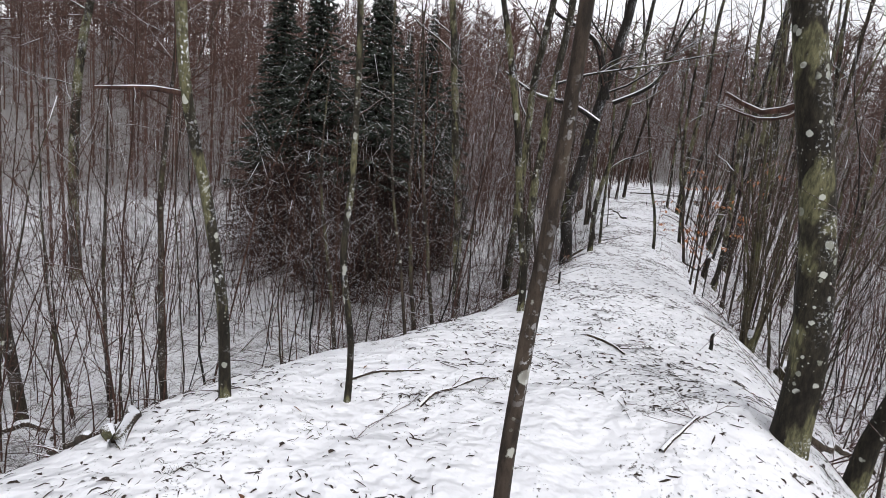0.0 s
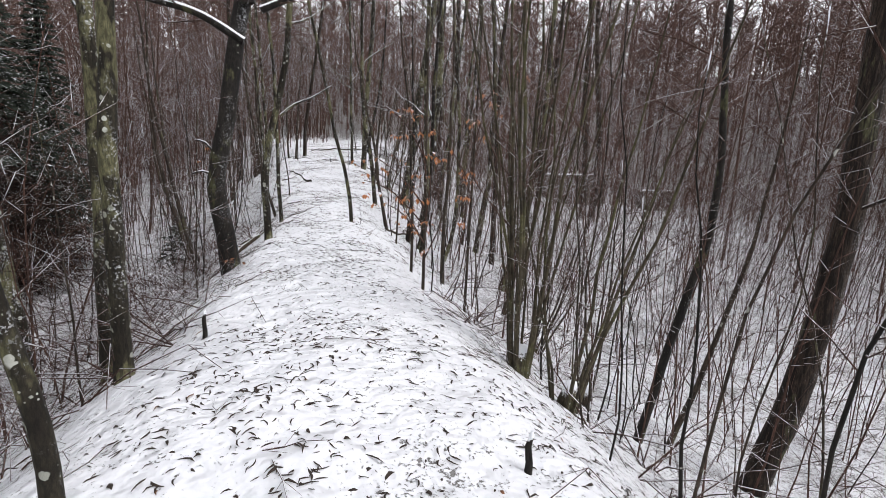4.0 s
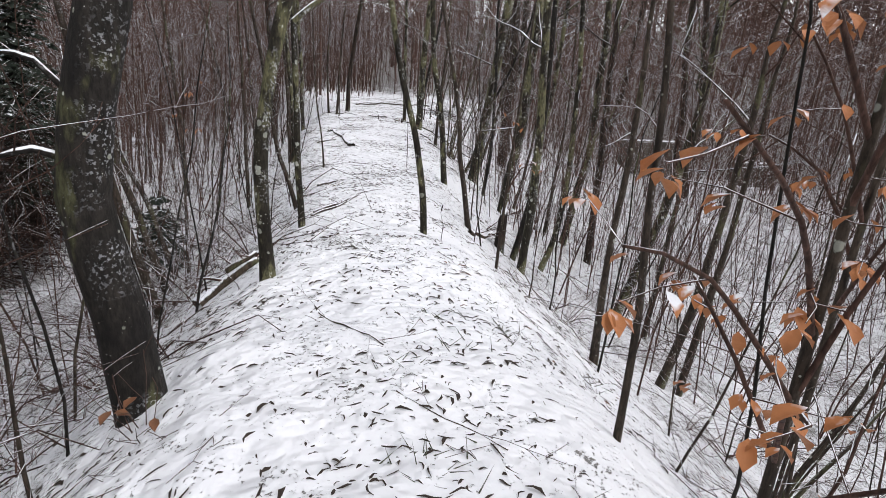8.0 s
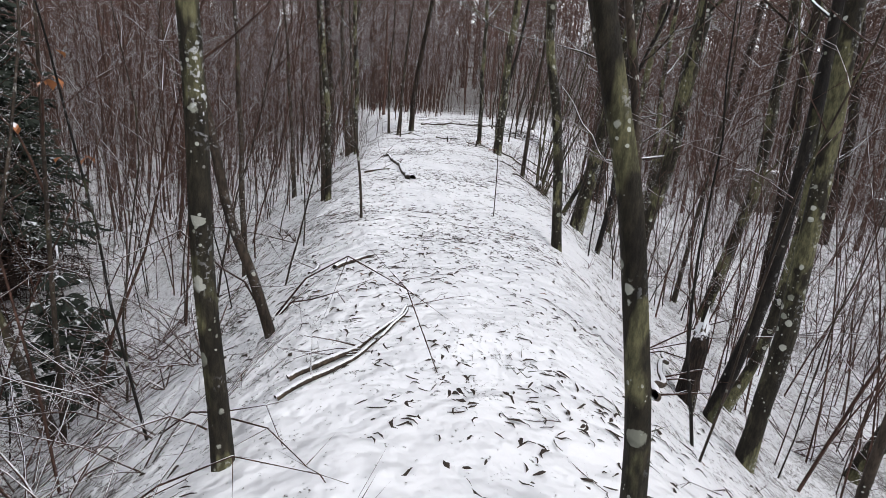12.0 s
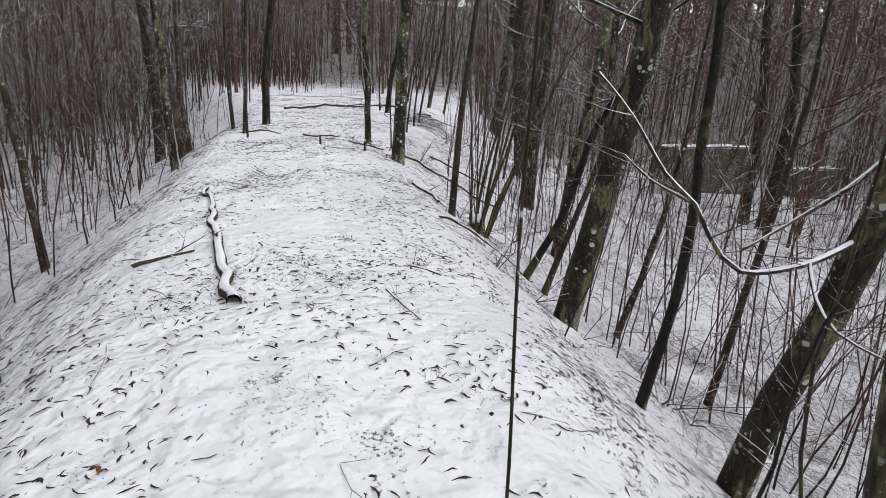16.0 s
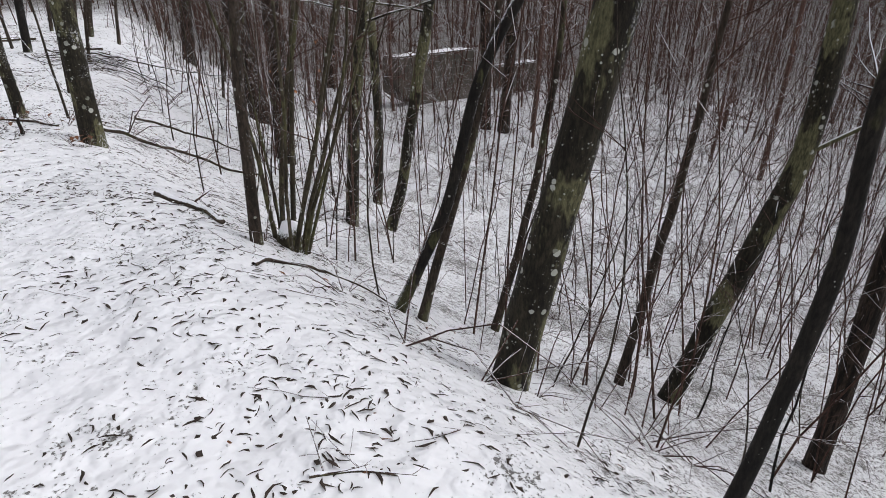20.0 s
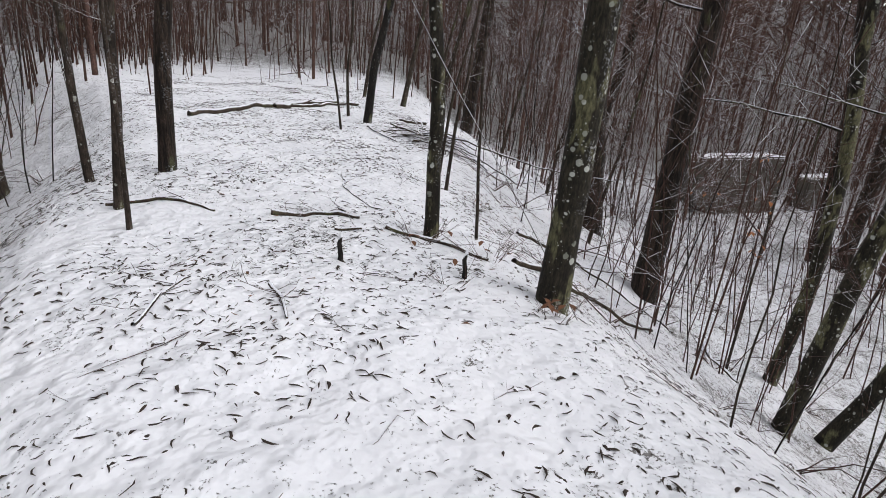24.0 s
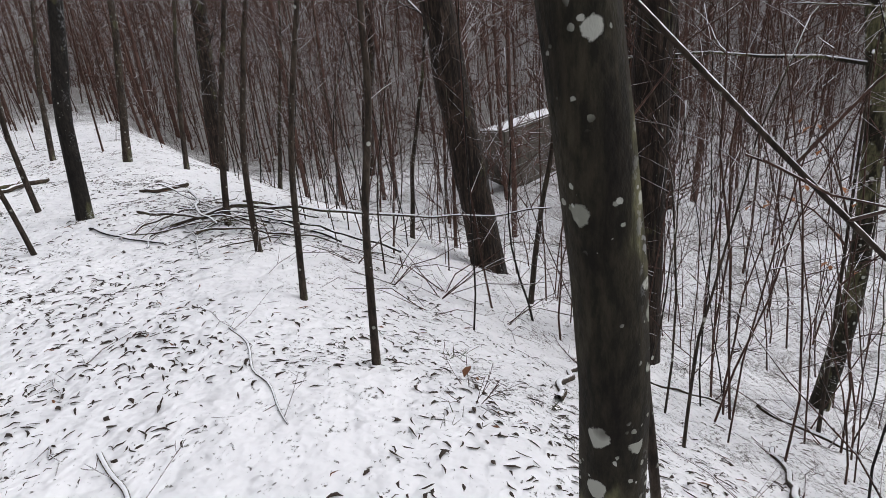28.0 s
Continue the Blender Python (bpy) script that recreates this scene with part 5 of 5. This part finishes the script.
_models = [hill_model(_rng) for _ in range(8)]
_places, _dark = [], []
while len(_places) < 1100:
    _a, _d = bearing(_rng), _rng.uniform(62, 180)
    _x, _y = 6.5 + _d * math.cos(_a), 17 + _d * math.sin(_a)
    _p = (_x, _y, float(bare_ground(np.array([_x]), np.array([_y]))[0]), _rng.uniform(0, 6.283), _rng.uniform(0.75, 1.15), 0, 0, _rng.randrange(8))
    _places.append(_p)
    if len(_places) % 9 == 0 and _d > 90:
        _dark.append((_x + 3, _y + 2) + _p[2:])
scattered("hillside_woods", _models, _places, WOODS, "leafless brown woods on the hills behind the hollows", "woods")
scattered("hillside_conifers", [conifer_model(_rng) for _ in range(8)], _dark, NEEDLES, "dark conifers among the woods of the hills", "conifers")


# ---- brush along the edges of the crest ----
def brush_model(rng):
    s = Soup()
    for k in range(5):
        a = rng.uniform(0, 6.283)
        lng = rng.uniform(0.4, 1.7)
        rise = rng.uniform(0.2, 1.3)
        out = Vector((math.cos(a), math.sin(a), 0))
        pts = [out * (lng * t) + Vector((0, 0, rise * lng * (t - t * t * rng.uniform(0.5, 1.0)) - 0.02)) + stray(rng, 0.02) for t in (0, 0.25, 0.5, 0.75, 1.0)]
        s.tube(pts, [0.0065, 0.0055, 0.0045, 0.0035, 0.002], 3, False)
        for j in range(5):
            c = pts[rng.randrange(1, 5)]
            s.blade(c, c + (out * 0.6 + stray(rng, 0.8)).normalized() * rng.uniform(0.10, 0.35), 0.0022)
    return arrays(s)


_models = [brush_model(_rng) for _ in range(14)]
_xs, _ys = np.array([_rng.uniform(-6, 22) for _ in range(8200)]), np.array([_rng.uniform(0, 44) for _ in range(8200)])
_xs = np.concatenate([_xs, [_rng.uniform(-2.2, 3.6) for _ in range(900)]])
_ys = np.concatenate([_ys, [_rng.uniform(6.5, 18.5) for _ in range(900)]])
_sa, _la = along_crest(_xs, _ys)
_hw = np.where(_la < 0, np.interp(_sa, _w[:, 0], _w[:, 1]), np.interp(_sa, _w[:, 0], _w[:, 2]))
_edge = np.abs(_la) - _hw
_dice = np.array([_rng.random() for _ in range(9100)])
_tangle = np.array([noise.noise((a * 0.55, b * 0.55, 6.0)) for a, b in zip(_xs, _ys)])
_keep = ((_edge > 0.05) & (_edge < 9)) & ((_tangle > np.where(_edge < 2.2, 0.14, 0.02)) | ((np.arange(9100) >= 8200) & (_edge > 0.25))) & (_dice < np.where(_edge < 2.2, 0.85, 0.5) * np.where(_sa < 30, 0.75, np.where(_la > 0, np.where(_edge > 1.5, 0.45, 0.18), 0.30)))
_xs, _ys = _xs[_keep], _ys[_keep]
_zs = ground_z(_xs, _ys)
scattered("brush", _models, [(x, y, z, _rng.uniform(0, 6.283), _rng.uniform(0.5, 1.2), 0, 0, _rng.randrange(14)) for x, y, z in zip(_xs, _ys, _zs)], TWIG, "tangle of thin bare twigs and brambles on the snowy banks", "brush")


# ---- fallen leaves on the snow ----
def litter_model(rng):
    """The rim of a curled leaf showing through the snow, at times with its blade."""
    s = Soup()
    lng, turn = 0.022 + 0.045 * rng.random() ** 1.2, rng.choice((-1, 1)) * rng.uniform(0.1, 1.9)
    wide = 0.0028 + 0.0065 * rng.random() ** 2.2
    belly, n = rng.uniform(0.3, 0.7), 3
    a = -turn / 2
    x = y = 0.0
    for k in range(n + 1):
        t = k / n
        wv = wide * (min(t / belly, (1 - t) / (1 - belly)) ** 0.7) * rng.uniform(0.75, 1.25) + 0.0003
        nx, ny = -math.sin(a), math.cos(a)
        zc = 0.001 + 0.007 * math.sin(math.pi * t) * rng.random()
        lift = rng.uniform(-0.5, 0.9)
        s.v += [Vector((x - wv * nx, y - wv * ny, zc - 0.002 + max(0, lift) * wv)), Vector((x, y, zc + 0.5 * wv)), Vector((x + wv * nx, y + wv * ny, zc - 0.002 + max(0, -lift) * wv))]
        x, y = x + lng / n * math.cos(a), y + lng / n * math.sin(a)
        a += turn / n + rng.uniform(-0.25, 0.25)
    for k in range(n):
        b = 3 * k
        s.f += [(b, b + 3, b + 4, b + 1), (b + 1, b + 4, b + 5, b + 2)]
    return arrays(s)


_models = [litter_model(_rng) for _ in range(24)]


def strewn(count, x0, x1, y0, y1, limit, seed):
    rng = random.Random(seed)
    xs = np.array([rng.uniform(x0, x1) for _ in range(count)])
    ys = np.array([rng.uniform(y0, y1) for _ in range(count)])
    _, la = along_crest(xs, ys)
    dice = np.array([rng.random() for _ in range(count)])
    patch = np.array([noise.noise((a * 0.9, b * 0.9, 8.0)) for a, b in zip(xs, ys)])
    keep = (np.abs(la) < limit) & (dice < 0.42 + 0.9 * patch)
    return xs[keep], ys[keep], rng


_xs, _ys, _rng2 = strewn(225000, -4, 18, -1, 41, 3.0, 21)
_xb, _yb, _ = strewn(90000, -6, 24, -1, 44, 9.0, 22)
_xs, _ys = np.concatenate([_xs, _xb]), np.concatenate([_ys, _yb])
_zs = ground_z(_xs, _ys)
_eps = 0.05
_tx = (bare_ground(_xs + _eps, _ys) - bare_ground(_xs - _eps, _ys)) / (2 * _eps)
_ty = (bare_ground(_xs, _ys + _eps) - bare_ground(_xs, _ys - _eps)) / (2 * _eps)


def laid(name, xs, ys, zs, tx, ty, models, mat, label, category, rng, lo, hi):
    """Flat bits laid on the slope of the ground."""
    vs_, fs_, base = [], [], 0
    for x, y, z, gx_, gy_ in zip(xs, ys, zs, tx, ty):
        v, f = models[rng.randrange(len(models))]
        a, k = rng.uniform(0, 6.283), rng.uniform(lo, hi)
        c, s = math.cos(a) * k, math.sin(a) * k
        px, py = v[:, 0] * c - v[:, 1] * s, v[:, 0] * s + v[:, 1] * c
        vs_.append(np.stack([px + x, py + y, v[:, 2] * k + z + px * gx_ + py * gy_], 1))
        fs_.append(f + base)
        base += len(v)
    return scattered(name, [(np.concatenate(vs_), np.concatenate(fs_))], [(0, 0, 0, 0, 1, 0, 0, 0)], mat, label, category)


laid("leaf_litter", _xs, _ys, _zs, _tx, _ty, _models, LITTER, "dark curled fallen leaves strewn over the snow", "fallen leaves", _rng2, 0.75, 1.6)
_pick = slice(0, 420)
laid("brown_leaves", _xs[_pick] + 0.3, _ys[_pick] + 0.2, ground_z(_xs[_pick] + 0.3, _ys[_pick] + 0.2), _tx[_pick], _ty[_pick], _models, BROWNLEAF, "larger brown fallen leaves on the snow", "fallen leaves", _rng2, 1.0, 1.7)


# ---- withered grass and moss poking through the snow ----
def tuft_model(rng):
    s = Soup()
    for k in range(26):
        a, d = rng.uniform(0, 6.283), rng.uniform(0, 0.16)
        o = Vector((d * math.cos(a), d * math.sin(a), -0.01))
        b = rng.uniform(0, 6.283)
        s.blade(o, o + Vector((math.cos(b), math.sin(b), rng.uniform(0.15, 0.9))).normalized() * rng.uniform(0.03, 0.09), 0.0028)
    return arrays(s)


_models = [tuft_model(_rng) for _ in range(8)]
_xs, _ys, _rng2 = strewn(2600, -3, 16, 0, 38, 2.6, 33)
_patch = np.array([noise.noise((a * 0.55, b * 0.55, 2.0)) for a, b in zip(_xs, _ys)]) > 0.12
_xs, _ys = _xs[_patch], _ys[_patch]
_zs = ground_z(_xs, _ys)
scattered("grass_tufts", _models, [(x, y, z, _rng2.uniform(0, 6.283), _rng2.uniform(0.7, 1.5), 0, 0, _rng2.randrange(8)) for x, y, z in zip(_xs, _ys, _zs)], GRASS, "withered grass and moss tips poking through the snow", "grass")


# ---- small twigs lying on the snow ----
def twiglet_model(rng):
    s = Soup()
    lng = rng.uniform(0.12, 0.45)
    pts = [Vector((lng * (t - 0.5), rng.uniform(-0.02, 0.02), 0.006 + rng.uniform(0, 0.008))) for t in (0, 0.3, 0.6, 1.0)]
    s.tube(pts, [0.0032, 0.0028, 0.0022, 0.0012], 4, False)
    for k in range(3):
        c = pts[rng.randrange(0, 3)]
        s.blade(c, c + Vector((rng.uniform(0.3, 1), rng.uniform(-1, 1), rng.uniform(0, 0.25))).normalized() * rng.uniform(0.04, 0.14), 0.0018)
    return arrays(s)


_models = [twiglet_model(_rng) for _ in range(12)]
_xs, _ys, _rng2 = strewn(3400, -4, 18, -1, 41, 4.0, 44)
_zs = ground_z(_xs, _ys)
_tx = (bare_ground(_xs + _eps, _ys) - bare_ground(_xs - _eps, _ys)) / (2 * _eps)
_ty = (bare_ground(_xs, _ys + _eps) - bare_ground(_xs, _ys - _eps)) / (2 * _eps)
laid("small_twigs", _xs, _ys, _zs, _tx, _ty, _models, TWIG, "small dark twigs lying on the snow", "twigs", _rng2, 0.6, 1.4)
